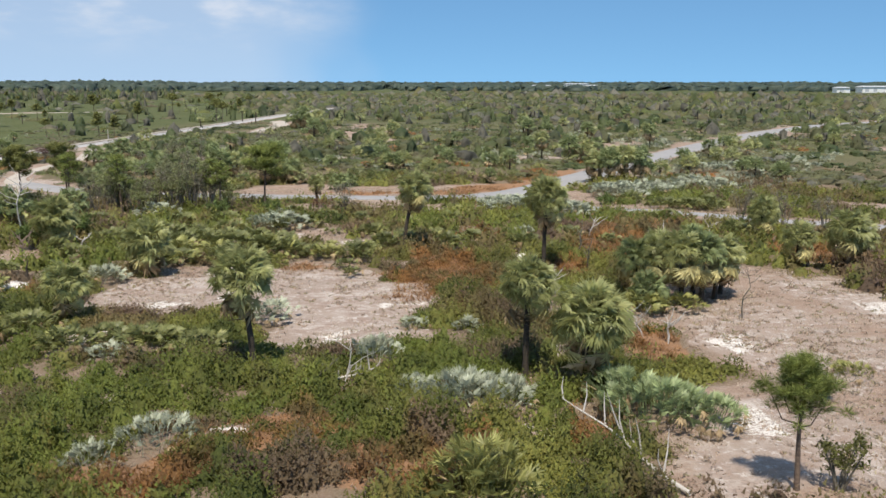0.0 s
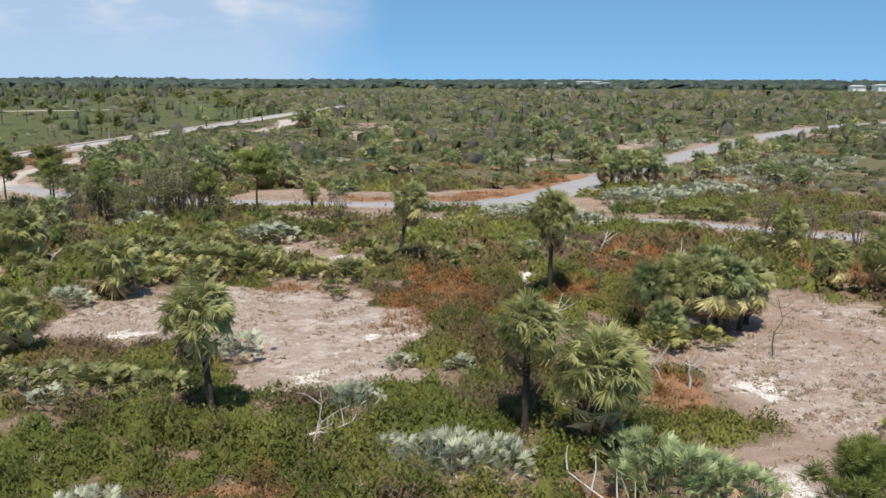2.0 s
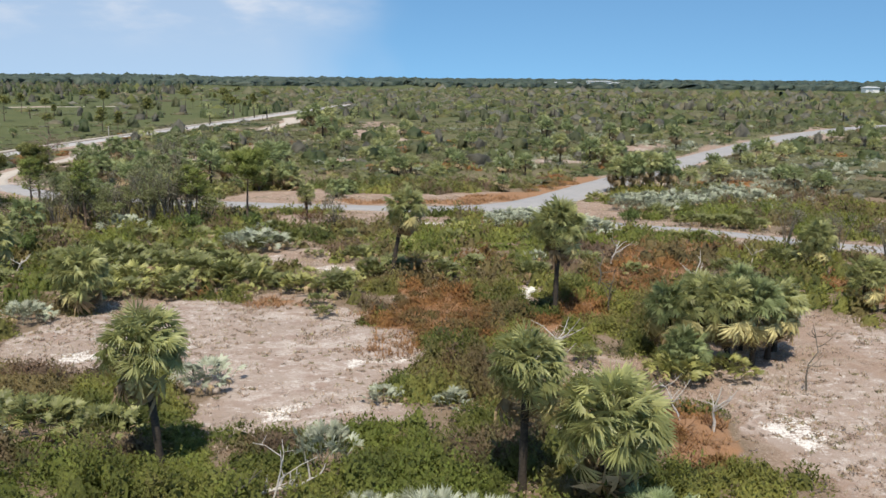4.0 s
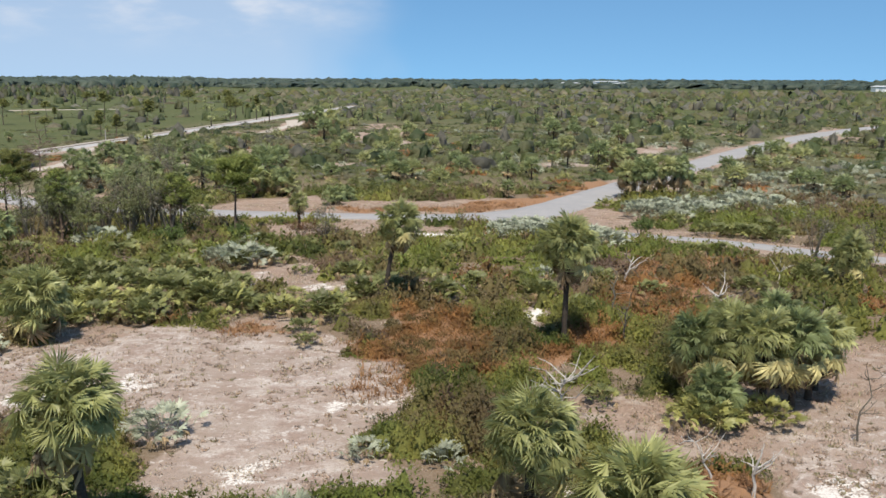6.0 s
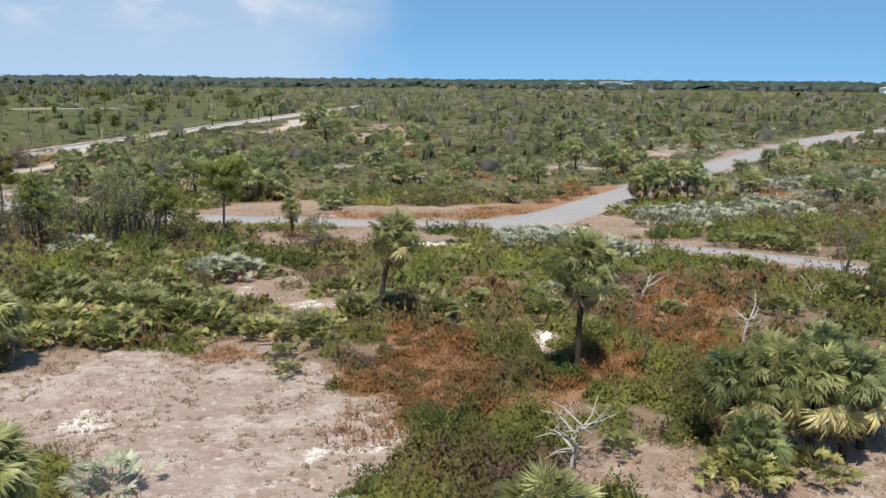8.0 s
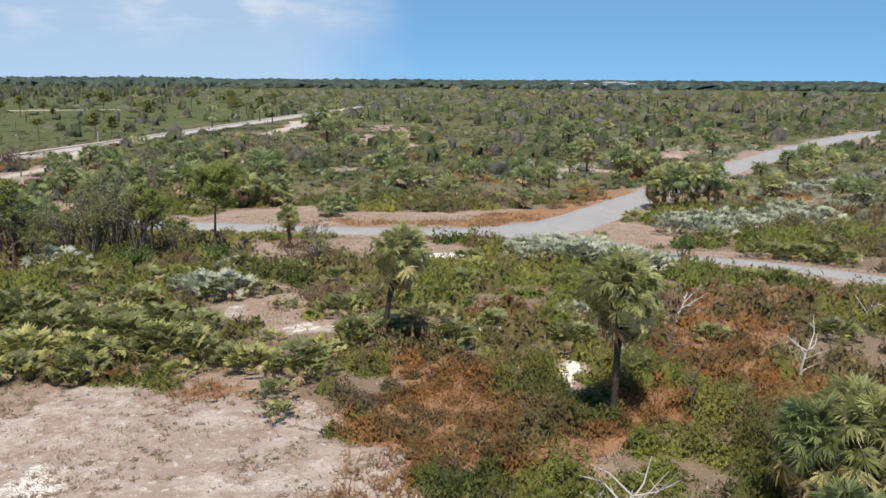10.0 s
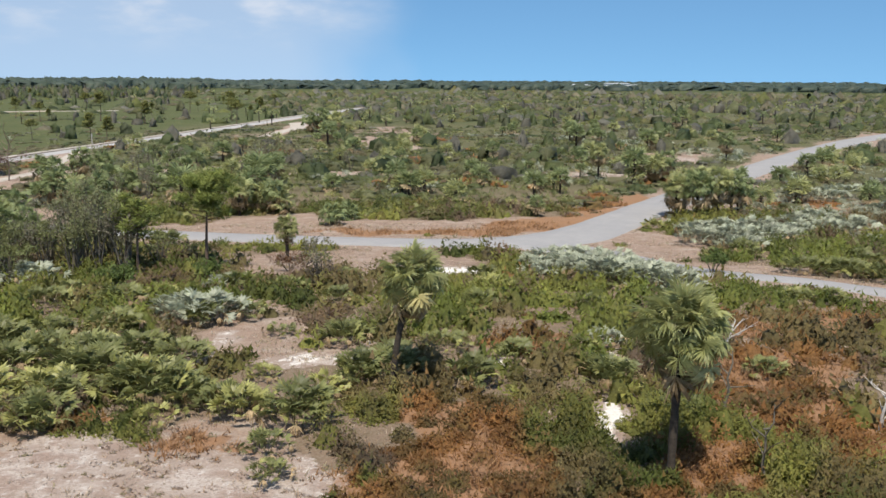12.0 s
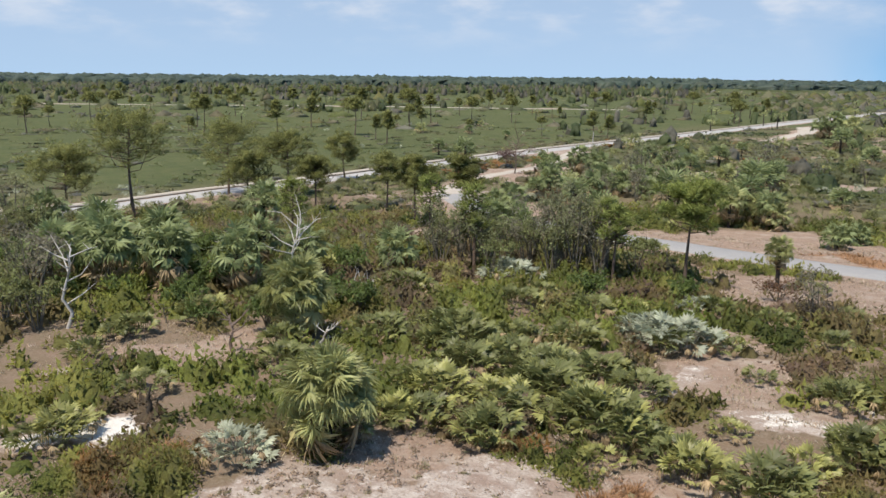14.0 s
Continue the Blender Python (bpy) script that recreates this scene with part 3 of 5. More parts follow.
build_ground()
strip("road", ROAD_MAIN, M_ROAD, 0.05, "narrow weathered grey asphalt road curving through dry verge")
strip("road_branch", ROAD_BRANCH, M_ROAD, 0.036, "grey asphalt side road leaving the junction")
strip("road_west", ROAD_HWY, M_HWY, 0.06, "straight grey road beyond the trees")
strip("track_west", TRACK_W, M_TRACK, 0.03, "pale sandy track joining two roads", "track")
strip("track_north", TRACK_N, M_TRACK, 0.03, "pale sand turnout beside the road", "track")
strip("track_far", TRACK_FAR, M_TRACK, 0.05, "far pale sand track across the green flat", "track")
shoulder = ROAD_HWY.copy()
shoulder[:, 0] -= shoulder[:, 2] / 2 + 1.1
shoulder[:, 2] = 1.1
strip("road_shoulder", shoulder, M_TRACK, 0.22, "raised white sand shoulder along the grey road", "road")

# ---------------------------------------------------------------- low scrub
CLEARED = []          # cleared spots: x, y, radius kept free of scrub so that things show from the camera


def in_view(x, y, margin=1.0):
    """The part of the land that is planted: a wedge drawn round the camera's views, opening to the north and
    north-west.
    """
    left = np.where(y < 46, -0.52 * (y - 4) - 2, np.minimum(-0.52 * (y - 4) - 2, -1.75 * (y - 36)))
    return (x > left * margin - 1) & (x < (0.66 * (y - 3) + 2) * margin + 1)


def scatter(n, x0, x1, y0, y1, rng):
    return rng.uniform(x0, x1, n), rng.uniform(y0, y1, n)


GREENS = np.array([(0.196, 0.228, 0.068), (0.239, 0.260, 0.079), (0.138, 0.170, 0.055), (0.260, 0.248, 0.091), (0.188, 0.195, 0.076)])
OLIVES = np.array([(0.200, 0.170, 0.060), (0.215, 0.155, 0.065), (0.170, 0.160, 0.055), (0.210, 0.165, 0.095)])
RUSTS = np.array([(0.330, 0.160, 0.050), (0.270, 0.150, 0.055), (0.230, 0.160, 0.060), (0.350, 0.185, 0.075), (0.210, 0.145, 0.080)])
GREYS = np.array([(0.205, 0.200, 0.155), (0.170, 0.165, 0.130), (0.230, 0.222, 0.172)])
FARS = np.array([(0.208, 0.224, 0.103), (0.162, 0.190, 0.082), (0.270, 0.266, 0.144), (0.306, 0.274, 0.170), (0.225, 0.199, 0.110)])


def choose(pal, n, rng):
    return pal[rng.integers(0, len(pal), n)]


def blend(a, b, k):
    return a + (b - a) * np.clip(k, 0, 1)[:, None]


def scrub_tints(x, y):
    """The colour of the scrub at each place: drifts of green, olive, brown and rust that run into one another."""
    col = blend(np.array([(0.116, 0.144, 0.032)]), np.array([(0.268, 0.272, 0.066)]), smooth(0.30, 0.68, NA(x, y, 2.6, 4)))
    lush = patch(LUSH, x, y)
    col = blend(col, np.array([(0.205, 0.245, 0.050)]), 0.55 * lush)
    col = blend(col, np.array([(0.235, 0.180, 0.085)]), 0.85 * smooth(0.51, 0.66, NC(x, y, 4.5, 4) - 0.09 * lush))
    col = blend(col, np.array([(0.215, 0.145, 0.105)]), 0.85 * smooth(0.59, 0.70, NB(x + 40, y, 3.6, 4) - 0.09 * lush))
    red = np.clip(0.95 * patch(RUST, x, y) + 1.6 * (ND(x, y, 1.9, 3) - 0.56 - 0.1 * lush), 0, 1)
    rusty = blend(np.array([(0.175, 0.132, 0.050)]), np.array([(0.325, 0.170, 0.060)]), smooth(0.28, 0.62, NB(x, y, 1.6, 3)))
    col = blend(col, rusty, smooth(0.25, 0.65, red))
    return col * (0.70 + 0.38 * smooth(0.30, 0.70, NC(x + 17, y, 1.1, 3)))[:, None]


def low_scrub():
    rng = np.random.default_rng(5)
    # near and middle ground
    for name, area, spread_n, dlo, dhi, count, leaf, rad, rings, around, lobes in (
            ("low_scrub_near", (-28, 26, 21, 63), 6600, 0, 25, 340, 0.130, (0.42, 0.98), 3, 6, 7),
            ("low_scrub_middle", (-75, 62, 34, 122), 16500, 25, 82, 70, 0.25, (0.5, 1.15), 2, 6, 4)):
        x, y = scatter(spread_n, *area, rng)
        d = np.hypot(x, np.maximum(0, y - 37))
        bare = np.maximum(np.maximum(patch(SAND, x, y), patch(WHITE + PALE, x, y, 0.35)), patch(DRY, x, y))
        gap = road_gap(x, y)
        rust = patch(RUST, x, y)
        keep = in_view(x, y) & (d >= dlo) & (d < dhi) & (gap > 0.9 + 1.8 * rng.random(len(x))) & (bare + 0.5 * (NA(x, y, 1.5) - 0.5) < 0.35)
        keep &= NB(x, y, 3.0) > 0.335 + 0.06 * rng.normal(size=len(x))
        keep &= (rust < 0.5) | (rng.random(len(x)) < 0.55)
        for cx, cy, cr in CLEARED:
            keep &= np.hypot(x - cx, y - cy) > cr
        x, y, rust = x[keep], y[keep], rust[keep]
        n = len(x)
        r = rng.uniform(*rad, n)
        tall = (0.34 + 0.6 * NA(x, y, 7.0, 2) + 1.0 * smooth(0.42, 0.66, ND(x, y, 2.0, 2))) * (1 - 0.5 * rust)
        # scrub on the camera's side of bare sand stays low to keep it visible
        before_sand = np.maximum(np.maximum(patch(SAND + PALE + WHITE, x, y + 1.3, 0.5), patch(SAND + PALE + WHITE, x, y + 2.6, 0.5)), patch(SAND + WHITE, x, y + 4.0, 0.5))
        tall = tall * (1 - 0.62 * before_sand) * (1 - 0.5 * (1 - smooth(2.0, 5.0, road_gap(x, y))))
        h = np.clip((0.42 + 0.85 * r) * rng.uniform(0.75, 1.2, n) * tall, 0.16, 1.55)
        me = bushes(name, x, y, relief(x, y) - 0.05, r, h, None, count, leaf, rng, rings, around, 0.62, fill=0.52, lobes=lobes, field=scrub_tints)
        tagged(new("low_scrub", me), "dense low scrub in drifts of green, olive and rust", "scrub", kind="stuff")
    # round the start of the flight and to both sides
    x, y = scatter(3900, -58, 54, -20, 60, rng)
    bare = np.maximum(patch(SAND + WHITE + PALE, x, y), patch(DRY, x, y))
    keep = ~in_view(x, y) & (bare < 0.35) & (NB(x, y, 3.0) > 0.24)
    x, y = x[keep], y[keep]
    n = len(x)
    r = rng.uniform(0.7, 1.5, n)
    h = np.clip((0.42 + 0.6 * r) * rng.uniform(0.75, 1.2, n) * (0.4 + 0.8 * NA(x, y, 7.0, 2)), 0.2, 1.5)
    me = bushes("scrub_around", x, y, relief(x, y) - 0.05, r, h, None, 30, 0.30, rng, 2, 6, 0.5, field=scrub_tints)
    tagged(new("low_scrub", me), "low scrub in drifts of green, olive and rust", "scrub", kind="stuff")
    # beyond the road
    x, y = scatter(46000, -260, 190, 60, 300, rng)
    d = np.hypot(x, np.maximum(0, y - 37))
    west = meadow_at(x, y)
    keep = in_view(x, y) & (d >= 82) & (d < 235) & (road_gap(x, y) > 1.5) & ((patch(DRY, x, y) < 0.4) | ((y > 130) & (NA(x, y, 6.0) > 0.46))) & (NB(x, y, 14.0) > 0.34) & ((NB(x, y, 15, 3) < 0.585) | (rng.random(len(x)) < 0.35))
    keep &= (rng.random(len(x)) > 0.75 * west * (y < 330)) & (rng.random(len(x)) < 0.35 + 0.9 * smooth(0.40, 0.58, NC(x, y, 22.0, 3)))
    x, y = x[keep], y[keep]
    n = len(x)
    r = rng.uniform(0.6, 1.7, n)
    drift = smooth(0.36, 0.64, NA(x, y, 11.0, 3)) + 0.12 * rng.normal(size=n)
    col = blend(np.array([(0.098, 0.126, 0.046)]), np.array([(0.192, 0.196, 0.095)]), drift)
    col = blend(col, np.array([(0.205, 0.180, 0.105)]), 0.8 * smooth(0.58, 0.70, NB(x + 9, y, 8.0, 3)))
    col = col * rng.uniform(0.85, 1.15, (n, 1))
    red = (ND(x, y, 10.0, 3) + 0.03 * rng.normal(size=n) > 0.74) & (meadow_at(x, y) < 0.3)
    col = np.where(red[:, None], choose(RUSTS, n, rng), col)
    col = np.where((rng.random(n) < 0.06)[:, None], choose(GREYS, n, rng), col)
    h = r * rng.uniform(0.3, 0.75, n) * (1 - 0.5 * meadow_at(x, y))
    me = bushes("far_scrub", x, y, fall(x, y) - 0.1, r, h, col, 14, 0.34, rng, 2, 6, 0.7, fill=0.8)
    tagged(new("far_scrub", me), "grey-green scrub stretching beyond the road", "scrub", kind="stuff")
    # towards the horizon
    u = rng.random(10000)
    d = 225 * (900 / 225) ** (u ** 0.72)
    q = rng.uniform(-64, 36, len(d))
    x, y = d * np.sin(np.radians(q)), 37 + d * np.cos(np.radians(q))
    open_ = (q < -11) & (d < 760)
    keep = (NB(x, y, 40.0) > 0.32) & ((~open_) | (rng.random(len(x)) < 0.12)) & (road_gap(x, y) > 2)
    x, y, d = x[keep], y[keep], d[keep]
    n = len(x)
    r = rng.uniform(1.4, 4.2, n) * (0.8 + d / 700)
    col = np.where((rng.random(n) < 0.6)[:, None], choose(FARS, n, rng) * 0.78, choose(GREENS, n, rng) * 0.74)
    col = np.where((rng.random(n) < 0.12)[:, None], choose(GREYS, n, rng), col)
    grown = rng.uniform(0.2, 0.5, n) * (1 + 1.0 * (NC(x, y, 90) > 0.55) * smooth(240, 420, d))
    me = bushes("distant_scrub", x, y, fall(x, y) - 0.2, r, r * grown, col, 8, 0.9, rng, 1, 6, 0.7, fill=0.92)
    tagged(new("distant_scrub", me), "distant grey-green scrub and thickets", "scrub", kind="stuff")
    # taller thickets between the palms
    u = rng.random(1100)
    d = 105 * (620 / 105) ** u
    q = rng.uniform(-60, 35, len(d))
    x, y = d * np.sin(np.radians(q)), 37 + d * np.cos(np.radians(q))
    keep = (road_gap(x, y) > 4) & (NA(x, y, 55.0) > 0.44) & ~((q < -24) & (d < 330)) & ((d > 230) | (rng.random(len(x)) < 0.5)) & (y > 112)
    x, y, d = x[keep], y[keep], d[keep]
    n = len(x)
    r = rng.uniform(1.1, 2.6, n)
    # factors grey and blue the near palette, putting distance haze into the tint
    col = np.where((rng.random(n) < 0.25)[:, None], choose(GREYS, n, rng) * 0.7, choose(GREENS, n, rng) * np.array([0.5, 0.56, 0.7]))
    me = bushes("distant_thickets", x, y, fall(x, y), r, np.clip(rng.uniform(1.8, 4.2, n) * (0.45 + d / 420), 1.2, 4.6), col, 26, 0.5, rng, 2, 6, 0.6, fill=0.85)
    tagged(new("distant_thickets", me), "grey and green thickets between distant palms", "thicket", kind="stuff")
    # open woods beyond the western flat
    u = rng.random(2600)
    d = 620 * (1300 / 620) ** u
    q = rng.uniform(-66, -14, len(d))
    x, y = d * np.sin(np.radians(q)), 37 + d * np.cos(np.radians(q))
    keep = (NA(x, y, 70.0) > 0.40) & (road_gap(x, y) > 5) & (rng.random(len(x)) < smooth(-10, -26, q))
    x, y = x[keep], y[keep]
    n = len(x)
    # same bluish shift: haze over the far woods is put into their colour
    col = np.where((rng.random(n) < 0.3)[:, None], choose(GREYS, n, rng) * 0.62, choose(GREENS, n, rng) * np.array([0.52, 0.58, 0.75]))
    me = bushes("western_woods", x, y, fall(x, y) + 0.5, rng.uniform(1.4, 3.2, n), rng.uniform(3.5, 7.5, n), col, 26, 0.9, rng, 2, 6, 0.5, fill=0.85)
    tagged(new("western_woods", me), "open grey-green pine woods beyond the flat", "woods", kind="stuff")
    # woods along the skyline
    u = rng.random(3000)
    d = 1120 * (4300 / 1120) ** u
    q = rng.uniform(-66, 40, len(d))
    x, y = d * np.sin(np.radians(q)), 37 + d * np.cos(np.radians(q))
    n = len(x)
    r = rng.uniform(9, 18, n) * (0.5 + d / 2600)
    h = np.clip(rng.uniform(4.6, 6.4, n) * (0.7 + d / 3600), 3, 12.5) * np.where(q < -14, 1.7, 1.3)
    # distance haze is mixed into these blue-grey greens
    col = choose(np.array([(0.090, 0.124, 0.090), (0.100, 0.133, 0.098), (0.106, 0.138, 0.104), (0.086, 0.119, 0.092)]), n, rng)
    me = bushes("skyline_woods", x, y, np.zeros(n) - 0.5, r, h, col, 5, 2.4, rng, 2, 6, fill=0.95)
    tagged(new("skyline_woods", me), "dark green woods along the skyline, tinted with distance haze", "woods", kind="stuff")



# ---------------------------------------------------------------- dry grass and litter


def grass():
    rng = np.random.default_rng(8)
    x, y = scatter(105000, -46, 44, 22, 108, rng)
    dry, sand, rust = patch(DRY, x, y), patch(SAND, x, y), patch(RUST, x, y)
    gap = road_gap(x, y)
    verge = (gap > 0.3) & (gap < 3.5)
    p = 0.75 * np.maximum(dry, 0.8 * verge) * (1 - 0.75 * sand) + 0.24 * sand + 0.95 * rust + 0.34
    p *= 0.15 + 1.4 * smooth(0.45, 0.62, NA(x, y, 1.7, 3))
    keep = in_view(x, y) & (rng.random(len(x)) < p) & (gap > 0.25) & (patch(WHITE, x, y) < 0.5)
    x, y, rust = x[keep], y[keep], rust[keep]
    n, blades = len(x), 5
    idx = np.repeat(np.arange(n), blades)
    m = len(idx)
    z = relief(x, y)
    az, lean = rng.uniform(0, 6.28, m), rng.uniform(0.4, 1.9, m)
    high = ((rng.uniform(0.04, 0.16, n) * (1 + 1.6 * rust))[idx]) * rng.uniform(0.6, 1.2, m)
    base = np.stack([x[idx] + 0.10 * rng.normal(size=m), y[idx] + 0.10 * rng.normal(size=m), z[idx] - 0.02], 1)
    out = np.stack([np.cos(az), np.sin(az), np.zeros(m)], 1)
    side = np.stack([-np.sin(az), np.cos(az), np.zeros(m)], 1)
    wide = (0.018 + 0.022 * rng.random(m))[:, None]
    tip = base + out * (lean * high)[:, None] + np.array([0, 0, 1]) * high[:, None]
    v = np.stack([base - side * wide, base + side * wide, tip], 1).reshape(-1, 3)
    pal = np.array([(0.50, 0.39, 0.30), (0.56, 0.47, 0.38), (0.46, 0.35, 0.26), (0.42, 0.36, 0.23)])
    col = choose(pal, n, rng)
    col = np.where((rust > 0.4)[:, None], choose(np.array([(0.36, 0.20, 0.09), (0.30, 0.17, 0.085), (0.40, 0.24, 0.12)]), n, rng), col)[idx] * rng.uniform(0.8, 1.2, (m, 1))
    me = mesh_arrays("dry_grass", v, np.arange(3 * m).reshape(-1, 3), M_LEAF, np.repeat(col, 3, 0))
    tagged(new("dry_grass", me), "thin tufts of straw-coloured dry grass", "grass", kind="stuff")
    # low mats of litter and dwarf plants on the open sand
    x, y = scatter(11000, -24, 32, 24, 62, rng)
    s = np.maximum(patch(SAND, x, y), patch(DRY, x, y))
    keep = in_view(x, y) & (s > 0.3) & (NA(x, y, 1.6) > 0.5) & (patch(WHITE, x, y) < 0.4)
    x, y = x[keep], y[keep]
    n = len(x)
    r = rng.uniform(0.07, 0.22, n)
    pal = np.array([(0.50, 0.40, 0.32), (0.56, 0.45, 0.36), (0.46, 0.35, 0.25), (0.46, 0.35, 0.27), (0.38, 0.33, 0.20)])
    me = bushes("litter_mats", x, y, relief(x, y) - 0.01, r, r * 0.4, choose(pal, n, rng), 12, 0.10, rng, 1, 6)
    tagged(new("litter_mats", me), "low brown mats of litter on the sand", "litter", kind="stuff")



# ---------------------------------------------------------------- fan leaves


def shaded(me, shade):
    """Stores a lighter or darker tone for each leaf segment on the points."""
    me.attributes.new("shade", "FLOAT", "POINT").data.foreach_set("value", np.asarray(shade, np.float32))
    return me


def fan_mesh(name, mat, rng, stalk=0.5, blade=0.5, fold=105, segments=18, droop=0.22, arch=0.06, wide=0.022, hang=0.0, tuck=0.0):
    """A fan-shaped frond that grows along +x from its foot: a stalk and a pleated blade of pointed segments, tipped down by hang degrees."""
    pts = [(0, 0, 0), (stalk * 0.5, 0, arch), (stalk, 0, arch * 0.8)]
    verts, quads = tube(pts, [0.022, 0.014, 0.010], 3)
    faces = [(q[0], q[1], q[2]) for q in quads] + [(q[0], q[2], q[3]) for q in quads]
    hub = Vector((stalk, 0, arch * 0.8))
    tilt = Matrix.Rotation(radians(hang), 3, "Y")
    root = len(verts)
    verts.append(tuple(hub + tilt @ Vector((0.03, 0, 0))))
    faces.append((root - 1, root - 2, root))
    shade = [0.5] * len(verts)
    for i in range(segments):
        k = 2 * i / (segments - 1) - 1
        ang = radians(fold) * k + rng.uniform(-0.10, 0.10)
        size = blade * (1 - 0.25 * k * k) * rng.uniform(0.75, 1.12)
        d = Vector((math.cos(ang), math.sin(ang), 0))
        t = Vector((-math.sin(ang), math.cos(ang), 0))
        sag = droop * rng.uniform(0.1, 1.9)
        mid = d * size * 0.55 + Vector((0, 0, -sag * size * 0.22 - tuck * abs(k) * 0.5))
        tip = d * size * (1 - 0.25 * min(1, sag)) + Vector((0, 0, -sag * size * 0.75 - tuck * abs(k)))
        up = Vector((0, 0, 0.018))
        w = t * wide * blade * 2 * rng.uniform(0.8, 1.25)
        b = len(verts)
        verts += [tuple(hub + tilt @ q) for q in (mid + w + up, tip, mid - w - up * 0.5)]
        faces += [(root, b + 2, b), (b, b + 2, b + 1)]
        shade += [rng.random()] * 3
    return shaded(mesh_arrays(name, verts, faces, mat), shade)


FRNG = random.Random(3)
FAN_SABAL = {key: {kind: [fan_mesh("frond", mat, FRNG, 0.60, 0.38, fold, 34, droop, 0.07, 0.0165, hang + step * k, tuck) for k in range(3)]
                   for kind, fold, droop, hang, step, tuck in (("up", 118, 0.30, 0, 10, 0.03), ("mid", 122, 0.45, 12, 12, 0.06), ("low", 112, 0.60, 26, 12, 0.08))}
             for key, mat in (("green", M_PALM), ("dark", M_PALMDARK))}
FAN_PLAIN = {key: {kind: [fan_mesh("frond", mat, FRNG, 0.60, 0.40, fold, 12, droop, 0.08, 0.040, hang + 12 * k, 0.05) for k in range(3)] for kind, fold, droop, hang in (("up", 118, 0.30, 0), ("mid", 120, 0.45, 12), ("low", 108, 0.60, 26))}
             for key, mat in (("green", M_PALM), ("dark", M_PALMDARK))}
FAN_DEAD = [fan_mesh("dry_frond", M_DEAD, FRNG, 0.50, 0.50, 60, 18, 0.9, 0.05, 0.024, 30 + 12 * k, 0.08) for k in range(3)]
FAN_PALE = [fan_mesh("dry_frond", M_STRAW, FRNG, 0.52, 0.46, 85, 24, 1.0, 0.05, 0.024, 30 + 12 * k, 0.08) for k in range(3)]
FAN_SAW = {key: [fan_mesh("frond", mat, FRNG, 0.55, 0.44, 78 + 8 * k, 15, 0.15, 0.02, 0.024, 6 * k) for k in range(4)]
           for key, mat in (("green", M_PALMETTO), ("silver", M_SILVER), ("yellow", M_YELLOW), ("blue", M_PALMBLUE))}


FAN_TUFT = {key: [fan_mesh("frond", mat, FRNG, 0.52, 0.48, 88 + 8 * k, 13, 0.22, 0.03, 0.040, 14 + 13 * k, 0.03) for k in range(3)]
            for key, mat in (("green", M_PALMETTO), ("silver", M_SILVER), ("yellow", M_YELLOW), ("blue", M_PALMBLUE))}


def fan_small(mat, segments=8, blade=0.55, stalk=0.42):
    """The same frond in few triangles, for plants far off."""
    verts, faces = [(0, -0.012, 0), (0, 0.012, 0), (stalk, 0, 0.03)], [(0, 1, 2)]
    for i in range(segments):
        k = 2 * i / (segments - 1) - 1
        a, size = radians(100) * k, blade * FRNG.uniform(0.85, 1.1)
        b = len(verts)
        for da in (-0.12, 0.12):
            verts.append((stalk + size * 0.92 * math.cos(a + da), size * 0.92 * math.sin(a + da), 0.03 - 0.16 * size * (1 + FRNG.random())))
        faces.append((2, b, b + 1))
    return shaded(mesh_arrays("frond", verts, faces, mat), [0.5] * 3 + [FRNG.random() for k in range(segments) for q in (0, 1)])


FAN_SMALL = {key: fan_small(mat)
             for key, mat in (("green", M_PALM), ("dark", M_PALMDARK), ("saw", M_PALMETTO), ("silver", M_SILVER), ("yellow", M_YELLOW), ("dead", M_DEAD))}


def frond_pose(az, el, size, x=0.0, y=0.0, z=0.0, roll=0.0):
    return Matrix.Translation((x, y, z)) @ Matrix.Rotation(az, 4, "Z") @ Matrix.Rotation(-el, 4, "Y") @ Matrix.Rotation(roll, 4, "X") @ Matrix.Scale(size, 4)


def merged(name, parts, mat):
    """One mesh from (mesh, pose) pairs."""
    vs, fs, shades, base = [], [], [], 0
    cache = {}
    for me, m in parts:
        if me.name not in cache:
            co = np.empty(len(me.vertices) * 3, np.float32)
            me.vertices.foreach_get("co", co)
            ix = np.empty(len(me.loops), np.int32)
            me.loops.foreach_get("vertex_index", ix)
            sh = np.empty(len(me.vertices), np.float32)
            me.attributes["shade"].data.foreach_get("value", sh)
            cache[me.name] = co.reshape(-1, 3), ix.reshape(len(me.polygons), -1), sh
        co, ix, sh = cache[me.name]
        shades.append(sh)
        mm = np.array(m)
        vs.append(co @ mm[:3, :3].T + mm[:3, 3])
        fs.append(ix + base)
        base += len(co)
    return shaded(mesh_arrays(name, np.concatenate(vs), np.concatenate(fs), mat), np.concatenate(shades))


